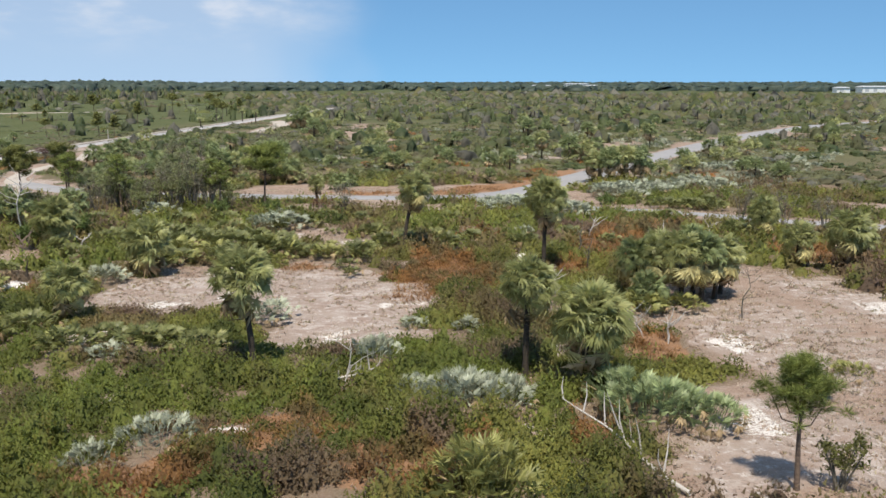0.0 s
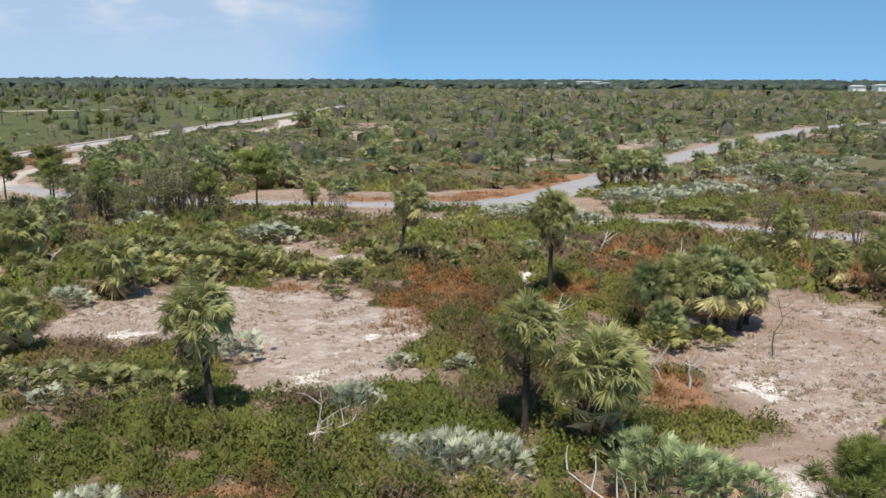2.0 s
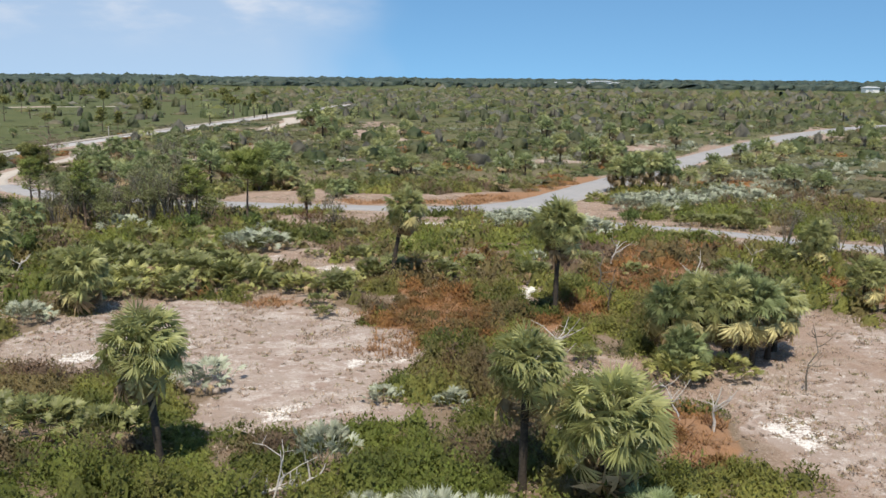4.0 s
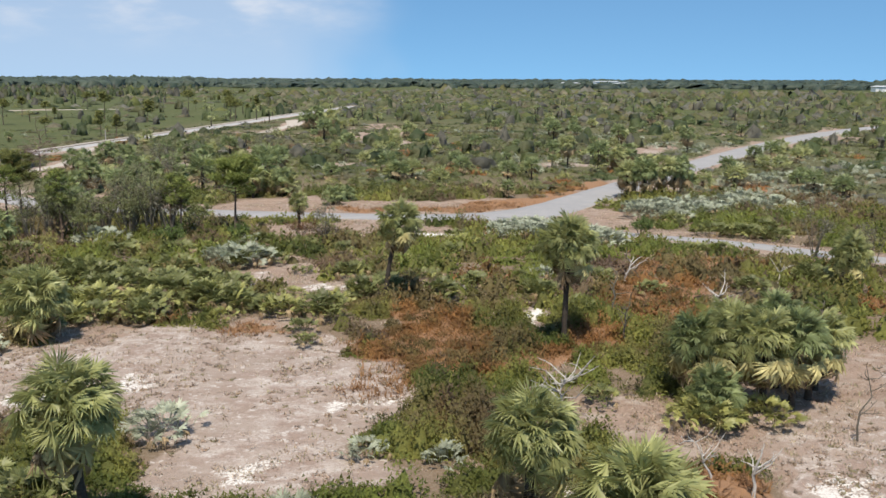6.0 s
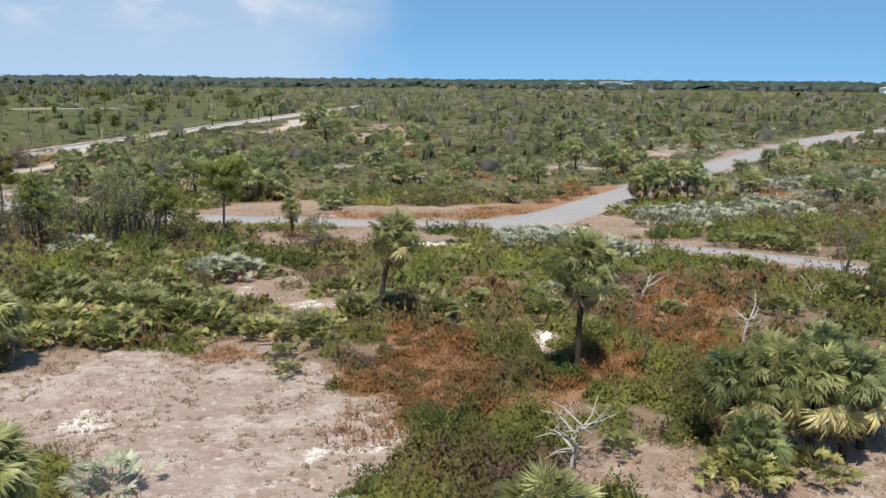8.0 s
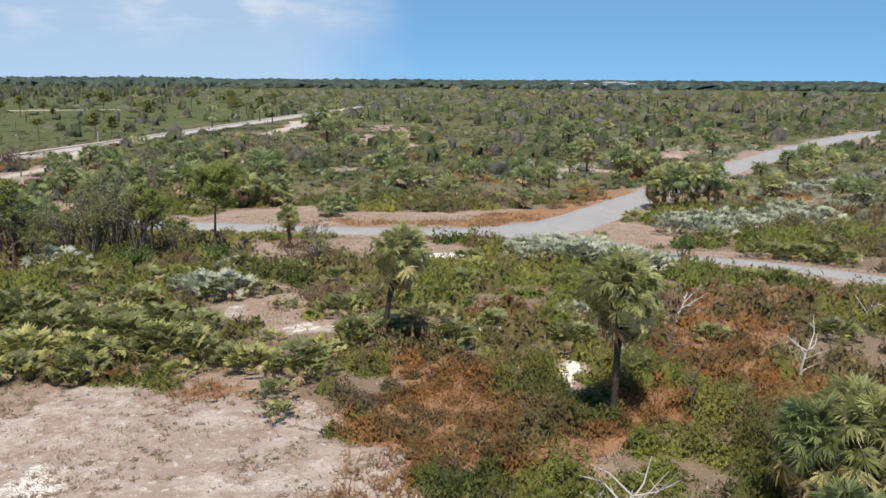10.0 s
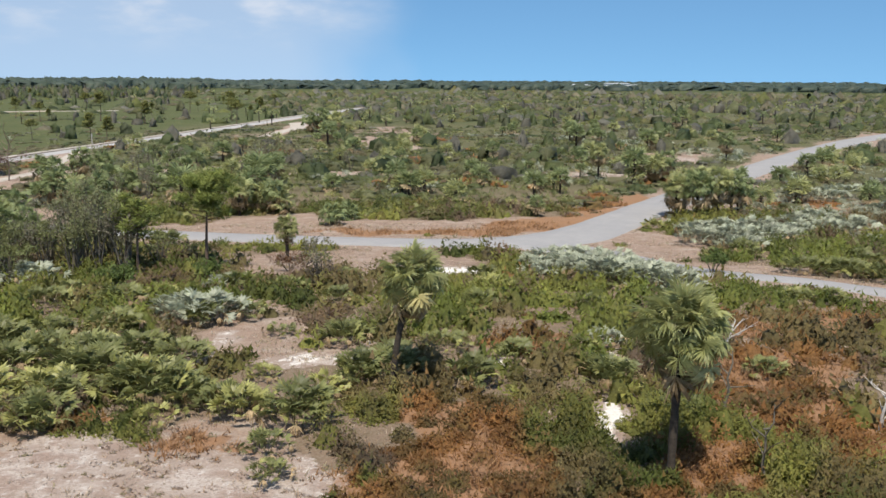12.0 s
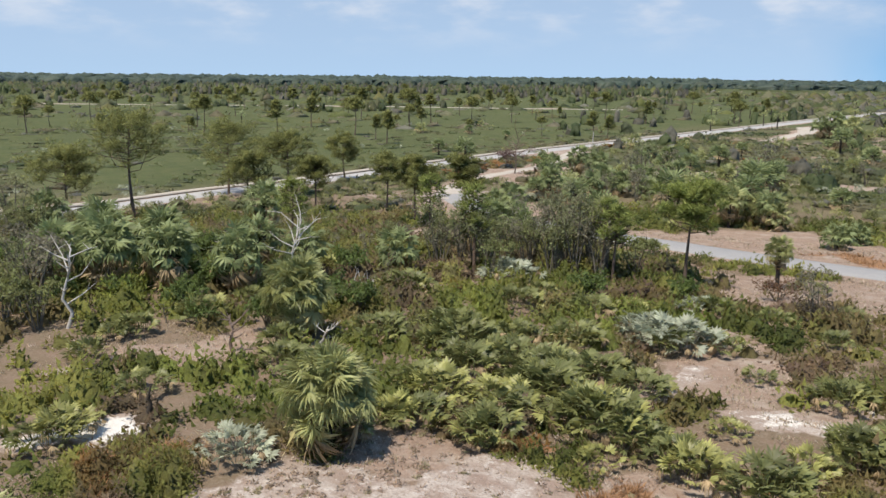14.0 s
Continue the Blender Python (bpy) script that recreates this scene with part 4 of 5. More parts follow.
def palm_trunk_mesh(h, lean, r=0.16, rng=None):
    """A slightly swollen, ringed trunk with stubs of old leaf stalks near the top."""
    rng = rng or FRNG
    n = 10
    pts = [(lean[0] * (k / n) ** 1.6, lean[1] * (k / n) ** 1.6, h * k / n - (0.25 if k == 0 else 0)) for k in range(n + 1)]
    rad = [r * (1.25 if k == 0 else 1.0 + 0.10 * math.sin(k * 2.3) - 0.12 * k / n) for k in range(n + 1)]
    pieces = [tube(pts, rad, 9)]
    top = Vector(pts[-1])
    for k in range(9):
        q, zz = rng.uniform(0, 6.28), rng.uniform(0.02, 0.45)
        a = top + Vector((0.8 * r * math.cos(q), 0.8 * r * math.sin(q), -zz))
        b = a + Vector((0.12 * math.cos(q), 0.12 * math.sin(q), 0.16))
        pieces.append(tube([a, b], [0.03, 0.018], 4))
    v, f = joined(pieces)
    return mesh_arrays("trunk", v, f, M_TRUNK, flat=False)


def crown_poses(r, count, rng, dead=5, full=1.0):
    """(kind, pose) for the fronds of one crown, from the spear at the top to the hanging dry skirt."""
    out = []
    for i in range(count):
        k = (i + 0.5) / count
        az = i * 2.39996 + rng.uniform(-0.25, 0.25)
        el = math.asin(max(-1, min(1, 0.98 - 1.22 * k * full))) + radians(rng.uniform(-14, 14))
        kind = "up" if k < 0.35 else "mid" if k < 0.70 else "low"
        out.append((kind, frond_pose(az, el, r * rng.uniform(0.78, 1.08), 0, 0, -0.10 * r * k, rng.uniform(-0.7, 0.7))))
    for i in range(dead // 2):
        out.append(("straw", frond_pose(rng.uniform(0, 6.28), radians(rng.uniform(-48, -8)), r * rng.uniform(1.0, 1.2), 0, 0, -0.2 * r, rng.uniform(-0.6, 0.6))))
    for i in range(dead - dead // 2):
        out.append(("dead", frond_pose(rng.uniform(0, 6.28), radians(rng.uniform(-78, -32)), r * rng.uniform(0.95, 1.3), 0, 0, -0.22 * r, rng.uniform(-0.5, 0.5))))
    return out


def sabal(x, y, h, r, lean=(0, 0), key="green", dead=5, fine=True, count=34, label="", group="", seed=1, z=None, full=1.0):
    """A cabbage palm: trunk and crown. h: height to the crown's top, r: the crown's reach."""
    rng = random.Random(seed)
    ob = thing("sabal_palm", x, y, label or "cabbage palm with dark trunk and round green crown", "palm", group, z)
    stem = max(0.25, h - 0.95 * r)
    part("trunk", palm_trunk_mesh(stem, lean, 0.125 if stem > 1 else 0.2, rng), ob, "dark charred trunk")
    top = Matrix.Translation((lean[0], lean[1], stem))
    poses = crown_poses(r, int(count * (2.7 if fine else 1.5)), rng, dead + 4, full)
    if fine:
        for kind, m in poses:
            if kind == "dead":
                part("dry_frond", rng.choice(FAN_DEAD), ob, "hanging dry brown frond", top @ m)
            elif kind == "straw":
                part("dry_frond", rng.choice(FAN_PALE), ob, "hanging straw-yellow dry frond", top @ m)
            else:
                part("frond", rng.choice(FAN_SABAL[key][kind]), ob, "", top @ m)
    else:
        part("crown", merged("crown", [(FAN_PLAIN[key][k][rng.randrange(3)], top @ m) for k, m in poses if k not in ("dead", "straw")], M_PALM if key == "green" else M_PALMDARK), ob)
        if dead:
            part("dry_skirt", merged("dry_skirt", [(rng.choice(FAN_DEAD), top @ m) for k, m in poses if k in ("dead", "straw")], M_DEAD), ob, "hanging dry brown fronds")
    return ob


def palmetto(x, y, h, r, key="green", fine=True, label="", seed=1, deep=None, thick=1.0):
    """A saw palmetto clump: stiff fans rising from creeping stems over a patch of ground."""
    rng = random.Random(seed)
    names = {"green": "saw palmetto clump with stiff green fans", "silver": "silvery saw palmetto clump with stiff pale fans", "yellow": "yellow-green saw palmetto clump", "blue": "dense blue-green saw palmetto clump"}
    ob = thing("saw_palmetto", x, y, label or names[key], "palmetto")
    deep = deep or min(r, 1.3)
    # before silver and blue clumps the camera's side is cleared as well
    CLEARED.extend([(x, y, 0.9 * r)] + [(x, y - 0.75 * r, 0.5 * r)] * (key in ("silver", "blue")))
    n = int((18 + (34 if fine else 27) * r * deep) * thick)
    size = min(1.1, max(0.55, h * (0.62 if fine else 0.68)))
    poses = []
    for i in range(n):
        q, k = rng.uniform(0, 6.28), math.sqrt(rng.random())
        px, py = k * (r - 0.25) * math.cos(q), k * (deep - 0.2) * math.sin(q)
        el = radians(rng.uniform(58, 90) - (34 if fine else 52) * k * k * rng.random())
        foot = max(0.0, h - size * 0.95) * (1 - 0.65 * k * k) * rng.uniform(0.55, 1.0)
        poses.append((k, frond_pose(q + rng.uniform(-1.2, 1.2), el, size * rng.uniform(0.75, 1.12), px, py, foot, rng.uniform(-0.8, 0.8))))
    dry = max(2, n // 8)
    rim = [frond_pose(q, radians(rng.uniform(-5, 30)), size * 0.85, 0.7 * r * math.cos(q), 0.7 * deep * math.sin(q), 0.3 * h) for q in (rng.uniform(0, 6.28) for i in range(dry))]
    tint = ["yellow" if key == "green" and k > 0.75 and rng.random() < 0.3 else key for k, m in poses]
    if fine:
        for c, (k, m) in zip(tint, poses):
            part("frond", rng.choice(FAN_SAW[c]), ob, "yellowing frond" if c != key else "", m)
        for m in rim:
            part("dry_frond", rng.choice(FAN_DEAD), ob, "dry brown frond", m)
    else:
        for c in sorted(set(tint)):
            part("foliage", merged("foliage", [(rng.choice(FAN_TUFT[c]), m) for t, (k, m) in zip(tint, poses) if t == c], {"green": M_PALMETTO, "silver": M_SILVER, "yellow": M_YELLOW, "blue": M_PALMBLUE}[c]), ob)
        part("dry_fronds", merged("dry_fronds", [(rng.choice(FAN_DEAD), m) for m in rim], M_DEAD), ob, "dry brown fronds")
    return ob


# cabbage palms that stand apart: x, y, height, reach
sabal(0.0, 63.0, 5.65, 1.5, (0.75, 0.1), "green", 11, True, 30, "tall leaning cabbage palm with dark trunk and dry skirt", seed=21)
sabal(8.1, 55.0, 6.0, 1.66, (0.1, 0.1), "green", 8, True, 38, "tall cabbage palm with drooping green crown and straight charred trunk", seed=22)
sabal(-6.2, 38.6, 5.2, 1.58, (-0.35, 0.1), "green", 6, True, 34, "cabbage palm with feathery crown and charred trunk beside sand", seed=23)
sabal(4.3, 37.0, 4.95, 1.42, (0.05, 0.0), "green", 6, True, 36, "cabbage palm with rounded crown and dark trunk", seed=24)
sabal(6.2, 35.6, 4.4, 1.85, (0.15, 0.0), "green", 12, True, 40, "bushy cabbage palm with hanging dry skirt", seed=25)
sabal(-15.9, 45.8, 3.3, 1.45, (-0.1, 0.0), "green", 4, True, 26, "slender cabbage palm on bare sand", seed=26)
sabal(-15.0, 56.2, 3.7, 1.85, (0.0, 0.0), "green", 9, True, 38, "stout cabbage palm with full low crown", seed=27)
sabal(-23.5, 64.6, 4.0, 2.0, (0.0, 0.0), "green", 9, True, 36, "stout cabbage palm with hanging fronds in scrub", seed=28)
sabal(-8.1, 88.8, 3.3, 1.05, (0.0, 0.0), "green", 6, True, 24, "small cabbage palm in dry verge beside the road", seed=29)
sabal(-12.6, 112.7, 2.66, 1.55, (0, 0), "green", 5, False, 26, seed=30)
sabal(-16.4, 114.1, 3.54, 1.77, (0, 0), "dark", 5, False, 28, seed=31)
sabal(-6.1, 110.1, 1.88, 1.50, (0, 0), "dark", 0, False, 34, "low round palm without a visible trunk", seed=32)
for k, (x, y, h, r) in enumerate([(11.7, 48.4, 3.5, 1.45), (12.6, 47.6, 3.9, 1.5), (13.8, 47.3, 4.0, 1.5), (14.9, 47.5, 3.9, 1.5), (15.9, 48.4, 3.7, 1.4), (13.2, 49.2, 3.8, 1.4), (15.2, 49.6, 3.9, 1.4), (16.6, 49.4, 3.0, 1.2)]):
    sabal(x, y, h, r, (0.2 * math.sin(k * 2), 0.15 * math.cos(k)), "green" if k % 3 else "dark", 44, True, 21, "cabbage palm in a crowded clump with dry skirt", "crowded palm clump", 40 + k, None, 0.72)
for k, (x, y, h, r) in enumerate([(11.8, 46.5, 2.1, 1.3)]):
    sabal(x, y, h, r, (0, 0), "dark" if k < 2 else "green", 12, True, 24, "young cabbage palm at the foot of the clump", "crowded palm clump", 160 + k)
for k, (x, y, h, r) in enumerate([(23.8, 55.8, 3.0, 1.4), (25.7, 53.8, 4.0, 1.7), (25.4, 64.7, 3.4, 1.5), (28.8, 71.2, 2.60, 1.30), (27.4, 55.6, 3.2, 1.4)]):
    sabal(x, y, h, r, (0, 0), "green", 9, True, 28, "cabbage palm beside open sand with dry skirt", "palms beside the sand", 50 + k)
for k, (x, y, h, r) in enumerate([(24.0, 110.8, 4.6, 1.9), (25.6, 109.6, 5.0, 2.0), (27.8, 110.6, 5.1, 2.0), (30.8, 113.8, 4.6, 1.9), (26.7, 113.2, 5.2, 1.9), (29.4, 111.6, 4.8, 1.9), (24.6, 112.3, 4.0, 1.8)]):
    sabal(x, y, h, r, (0, 0), "dark" if k % 2 else "green", 7, False, 28, "cabbage palm in a dense clump at the road bend", "palm clump at the bend", 60 + k)
for k, (x, y, h, r) in enumerate([(47.7, 166.8, 5.32, 1.99), (29.4, 139.1, 3.99, 1.88), (31.1, 140.7, 4.43, 1.99), (22.9, 142.3, 5.09, 1.66), (23.5, 158.1, 3.10, 1.66), (61.9, 162.3, 3.65, 2.33), (-24.6, 237.7, 6.90, 3.12), (-20.6, 235.6, 5.98, 2.88), (-27.5, 240.6, 5.59, 2.91),
                                  (-0.9, 207.5, 3.99, 2.44), (-37.3, 69.4, 4.4, 1.9), (-36.6, 65.1, 4.4, 2.1), (-39.1, 63.5, 4.2, 1.9), (-31.0, 68.6, 4.0, 1.9), (-34.2, 67.0, 4.2, 2.0), (-29.6, 72.4, 3.8, 1.8), (-33.6, 73.0, 3.9, 1.8), (-29.6, 94.7, 3.32, 1.55), (-27.3, 94.5, 3.20, 1.54), (-28.7, 96.3, 3.56, 1.56),
                                  (-28.0, 90.9, 4.2, 1.9), (-16.4, 112.2, 4.0, 1.7), (-13.3, 113.0, 3.6, 1.6), (-36.6, 68.5, 4.6, 2.2), (-39.7, 67.2, 4.5, 2.2), (-39.5, 79.7, 5.2, 1.9), (-7.2, 107.0, 2.4, 1.6), (-27.0, 77.2, 3.2, 1.7), (-44.5, 70.5, 4.3, 2.1), (-52.0, 72.0, 4.2, 2.0),
                                  (-41.5, 131.0, 4.6, 2.0), (-38.0, 136.5, 4.8, 2.0), (-45.0, 136.0, 4.4, 1.9), (-36.5, 119.5, 4.2, 1.9), (-31.5, 118.0, 4.0, 1.8), (-42.5, 141.5, 4.8, 2.0), (-26.5, 131.0, 4.2, 1.9), (-22.0, 121.0, 3.8, 1.8), (-33.2, 104.5, 3.9, 1.9), (-34.8, 103.8, 3.5, 1.8), (-34.0, 127.8, 3.85, 2.15), (-28.0, 125.2, 2.91, 1.79), (-31.1, 126.3, 3.38, 1.91), (-14.4, 114.9, 3.32, 1.77)]):
    sabal(x, y, h, r, (0, 0), "green" if k % 2 and x > -26 else "dark", 9, False, 26, "cabbage palm standing in grey-green scrub", "palms in the scrub", 80 + k)

# saw palmetto: x, y, height, reach
for k, (x, y, h, r) in enumerate([(1.4, 34.0, 1.5, 1.5), (2.9, 34.0, 1.25, 1.3), (0.1, 35.0, 0.9, 0.9), (-8.0, 31.5, 1.0, 1.4), (-9.6, 30.0, 0.85, 0.9), (-1.4, 39.0, 1.2, 1.1), (-12.5, 40.6, 0.9, 0.9), (8.9, 68.2, 1.00, 0.80),
                                  (-17.0, 54.2, 1.2, 1.2), (-9.3, 72.6, 1.70, 1.90), (-10.8, 73.4, 1.40, 1.40), (-9.9, 78.4, 1.32, 0.92), (-6.4, 45.6, 1.2, 1.2), (0.2, 43.9, 0.6, 0.8), (2.6, 43.2, 0.8, 0.7)]):
    palmetto(x, y, h, r, "silver", y < 40, "", 100 + k)
for k, (x, y, h, r) in enumerate([(10.6, 83.6, 1.1, 1.6), (12.6, 82.6, 1.1, 1.6), (15.2, 79.4, 1.1, 1.4), (25.9, 99.0, 1.2, 1.8), (29.2, 99.2, 1.1, 1.8), (9.8, 85.4, 1.05, 1.68), (11.9, 81.9, 1.34, 1.86), (13.7, 80.4, 1.23, 1.54), (8.2, 83.5, 0.94, 1.25), (13.3, 83.9, 1.04, 1.46), (22.2, 97.8, 1.32, 1.76), (24.8, 97.0, 1.43, 1.98), (27.5, 97.8, 1.32, 1.98), (34.3, 101.7, 1.11, 2.21), (37.0, 103.6, 1.11, 1.77),
                                  (40.0, 121.2, 1.66, 2.66), (43.6, 123.6, 1.33, 2.44), (48.1, 128.3, 1.11, 3.10), (-21.0, 80.2, 1.23, 1.44), (30.9, 100.8, 1.11, 1.44), (9.0, 88.0, 1.1, 1.6), (11.2, 88.6, 1.1, 1.6), (13.0, 86.6, 1.1, 1.5), (10.2, 86.4, 1.0, 1.5), (12.0, 85.2, 1.1, 1.5), (8.0, 86.2, 0.9, 1.3), (14.4, 82.0, 1.1, 1.4), (23.2, 101.0, 1.2, 1.8), (26.2, 102.4, 1.2, 1.9), (28.6, 103.2, 1.1, 1.8), (24.6, 94.6, 1.1, 1.5), (32.6, 105.0, 1.1, 1.8), (36.0, 108.0, 1.1, 1.8), (45.2, 113.0, 1.2, 2.0)]):
    palmetto(x, y, 1.4 * h, 1.1 * r, "silver", False, "", 120 + k, None, 0.85)
for k, (x, y, h, r) in enumerate([(8.0, 32.6, 1.7, 1.9), (7.3, 34.2, 1.5, 1.3), (9.5, 32.0, 1.3, 1.2), (1.5, 26.6, 2.5, 1.3), (-17.1, 44.0, 1.4, 1.5), (17.0, 36.8, 0.7, 0.9), (-8.6, 62.1, 1.9, 1.7), (-11.3, 64.2, 1.7, 1.3), (-7.2, 61.6, 1.3, 1.0),
                                  (-3.0, 60.0, 1.6, 1.3), (-5.0, 60.4, 1.3, 1.0), (-3.3, 55.7, 0.8, 0.7), (-1.3, 63.6, 1.0, 0.7), (14.2, 64.0, 0.9, 0.8), (-15.2, 65.0, 1.5, 1.3), (-14.4, 61.8, 1.6, 1.2), (-18.4, 69.0, 1.30, 1.30), (8.3, 48.0, 0.9, 0.7),
                                  (-11.9, 61.9, 1.3, 1.1), (-12.0, 64.6, 1.5, 1.2), (-9.2, 62.9, 1.6, 1.2), (-18.0, 68.6, 1.7, 1.5), (-15.6, 62.4, 1.3, 1.1), (-10.6, 66.9, 1.4, 1.3), (-0.7, 64.6, 1.2, 0.9), (-2.4, 62.4, 1.0, 0.8), (-3.6, 57.4, 0.9, 0.8), (-21.4, 61.4, 1.2, 1.2), (19.7, 64.0, 1.2, 1.0), (24.2, 66.4, 1.4, 1.2), (11.3, 46.0, 1.4, 1.2), (-14.4, 41.6, 1.2, 1.4), (-11.2, 41.6, 1.3, 1.6), (-8.8, 41.0, 1.2, 1.3), (-13.0, 42.6, 1.1, 1.2), (13.6, 46.4, 1.0, 1.0)]):
    palmetto(x, y, h, r, "blue" if k < 3 else "yellow" if k == 3 or k % 5 == 0 else "green", y < 40, "", 140 + k, None, 1.2)
for k, (x, y, h, r) in enumerate([(-7.8, 59.9, 0.8, 0.8), (-11.3, 59.4, 0.6, 0.5), (-14.8, 59.3, 1.2, 0.9), (-22.9, 53.6, 0.6, 0.5), (-5.0, 64.1, 0.7, 0.7), (-12.6, 62.6, 1.3, 1.2)]):
    palmetto(x, y, h, r, "yellow", False, "", 180 + k, None, 1.1)
for k, (x, y, h, r) in enumerate([(24.8, 84.9, 1.26, 1.68), (26.7, 84.1, 1.36, 1.77), (28.3, 81.9, 1.34, 1.45), (-24.1, 73.9, 1.61, 1.41), (-7.4, 73.1, 1.10, 1.00), (-5.4, 70.2, 0.70, 0.80), (-6.4, 88.9, 0.85, 1.28), (-12.1, 66.2, 1.50, 1.50), (-16.7, 67.4, 1.70, 1.70), (-13.9, 66.5, 1.50, 1.40), (-8.6, 66.0, 1.3, 1.3),
                                  (20.5, 105.0, 1.00, 1.00), (-20.5, 66.5, 1.40, 1.40), (-18.1, 74.8, 1.31, 1.51)]):
    palmetto(x, y, h, r, "green" if k != 11 else "yellow", False, "", 190 + k, None, 1.1)


# ---------------------------------------------------------------- pines, thickets and dead wood
def needle_tufts(centres, radius, count, size, mat, rng, thick=0.06):
    idx = np.repeat(np.arange(len(centres)), count)
    d = rng.normal(size=(len(idx), 3))
    d /= np.linalg.norm(d, axis=1, keepdims=True)
    d[:, 2] = d[:, 2] * 0.7 + 0.2
    c = np.asarray(centres)[idx] + d * (np.asarray(radius)[idx] * rng.uniform(0.35, 1.0, len(idx)))[:, None]
    side = np.cross(d, rng.normal(size=d.shape))
    side /= np.linalg.norm(side, axis=1, keepdims=True) + 1e-9
    L = size * rng.uniform(0.6, 1.3, len(idx))[:, None]
    v = np.stack([c - side * L * thick, c + side * L * thick, c + d * L], 1)
    soft = d + np.array([0, 0, 0.45])
    soft /= np.linalg.norm(soft, axis=1, keepdims=True) + 1e-9
    return mesh_arrays("needles", faced(v, soft), np.arange(3 * len(idx)).reshape(-1, 3), mat, None, False, np.repeat(soft, 3, 0))


def pine_parts(h, r, seed, low=0.45, mat=None, tufts=70, count=46, size=0.30, rise=(0.15, 0.45)):
    """Trunk, limbs and needles of one pine, standing on the origin."""
    rng, nr = random.Random(seed), np.random.default_rng(seed)
    bend = rng.uniform(-0.06, 0.06) * h, rng.uniform(-0.06, 0.06) * h
    at = lambda k: Vector((bend[0] * k * k, bend[1] * math.sin(k * 3), h * 0.96 * k))
    pts = [at(k / 9) for k in range(10)]
    pts[0].z -= 0.2
    r0 = 0.015 * h + 0.018
    trunk = tube(pts, [r0 * (1.2 - 1.05 * k / 9) for k in range(10)], 8)
    limbs, centres, radius = [], [], []
    n = int(9 + 2 * h)
    for i in range(n):
        k = low + (1 - low) * (i + rng.random()) / n
        q = i * 2.4 + rng.uniform(-0.5, 0.5)
        reach = r * (1.05 - 0.75 * max(0, (k - low) / (1 - low)) ** 1.6) * rng.uniform(0.55, 1.1)
        a = at(min(k, 0.97))
        b = a + Vector((math.cos(q) * reach * 0.55, math.sin(q) * reach * 0.55, 0.10 * reach))
        c = a + Vector((math.cos(q) * reach, math.sin(q) * reach, reach * rng.uniform(*rise)))
        limbs.append(tube([a, b, c], [r0 * 0.36, r0 * 0.22, 0.012], 5))
        for f in (0.55, 0.8, 1.0):
            p = a.lerp(c, f) + Vector((rng.uniform(-1, 1), rng.uniform(-1, 1), rng.uniform(0, 0.6))) * 0.16 * r
            centres.append(tuple(p))
            radius.append(rng.uniform(0.10, 0.18) * r + 0.05)
    centres.append(tuple(at(1.0)))
    radius.append(0.2 * r)
    extra = max(0, tufts - len(centres))
    for i in range(extra):
        c = Vector(centres[rng.randrange(n * 3)]) + Vector((rng.gauss(0, 1), rng.gauss(0, 1), rng.gauss(0, 0.5))) * 0.2 * r
        centres.append(tuple(c))
        radius.append(rng.uniform(0.10, 0.2) * r + 0.04)
    v, f = joined(limbs)
    return (mesh_arrays("trunk", *trunk, M_PINEBARK, flat=False), mesh_arrays("limbs", v, f, M_PINEBARK, flat=False),
            needle_tufts(centres, radius, count, size, mat or M_NEEDLE, nr, 0.035 if size < 0.25 else 0.11 if size < 0.5 else 0.19))


def pine(x, y, h, r, seed, low=0.45, mat=None, label="", group="", **kw):
    ob = thing("pine_tree", x, y, label or "slash pine with bare lower trunk and open crown", "pine tree", group)
    for name, me in zip(("trunk", "branchwork", "crown"), pine_parts(h, r, seed, low, mat, **kw)):
        part(name, me, ob)
    return ob


pine(10.5, 27.6, 3.8, 0.80, 301, 0.48, M_NEEDLE, "young green pine on dry sand casting a small shadow", tufts=110, count=150, size=0.21, rise=(0.5, 1.1))
pine(-12.6, 85.6, 5.7, 2.0, 302, 0.56, M_NEEDLE, "bright green young pine at the road's end", tufts=90, count=110, size=0.27, rise=(0.3, 0.8))
for k, (x, y, h, r, low) in enumerate([(-60.1, 85.7, 9.07, 4.03, 0.5), (-65.2, 82.9, 5.83, 3.08, 0.4), (-70.3, 106.8, 7.66, 4.01, 0.35), (-63.5, 108.8, 6.96, 3.07, 0.45), (-68.0, 125.1, 5.66, 2.48, 0.4),
                                       (-40.5, 99.8, 5.97, 1.95, 0.5), (-36.3, 101.2, 6.03, 1.82, 0.5), (-53.7, 102.0, 5.41, 2.24, 0.4), (-57.6, 97.1, 5.63, 2.58, 0.4), (-48.1, 106.2, 5.37, 1.99, 0.45), (-63.3, 70.7, 5.62, 2.65, 0.35)]):
    pine(x, y, h, r, 310 + k, low, M_NEEDLE_DULL, "slash pine with dull olive crown beside the grey road", "pines by the road", tufts=120, count=110, size=0.26, rise=(0.25, 0.7))

for k, (x, y, h, r) in enumerate([(-16.4, 84.1, 4.6, 1.2), (-17.6, 85.7, 4.9, 1.1), (-24.5, 82.0, 5.4, 1.2), (-30.5, 86.5, 5.6, 1.3), (-36.0, 78.5, 5.2, 1.2)]):
    pine(x, y, h, r, 330 + k, 0.5, M_NEEDLE, "thin airy young pine in the thicket", "young pines in the thicket", tufts=30, count=24, size=0.32)

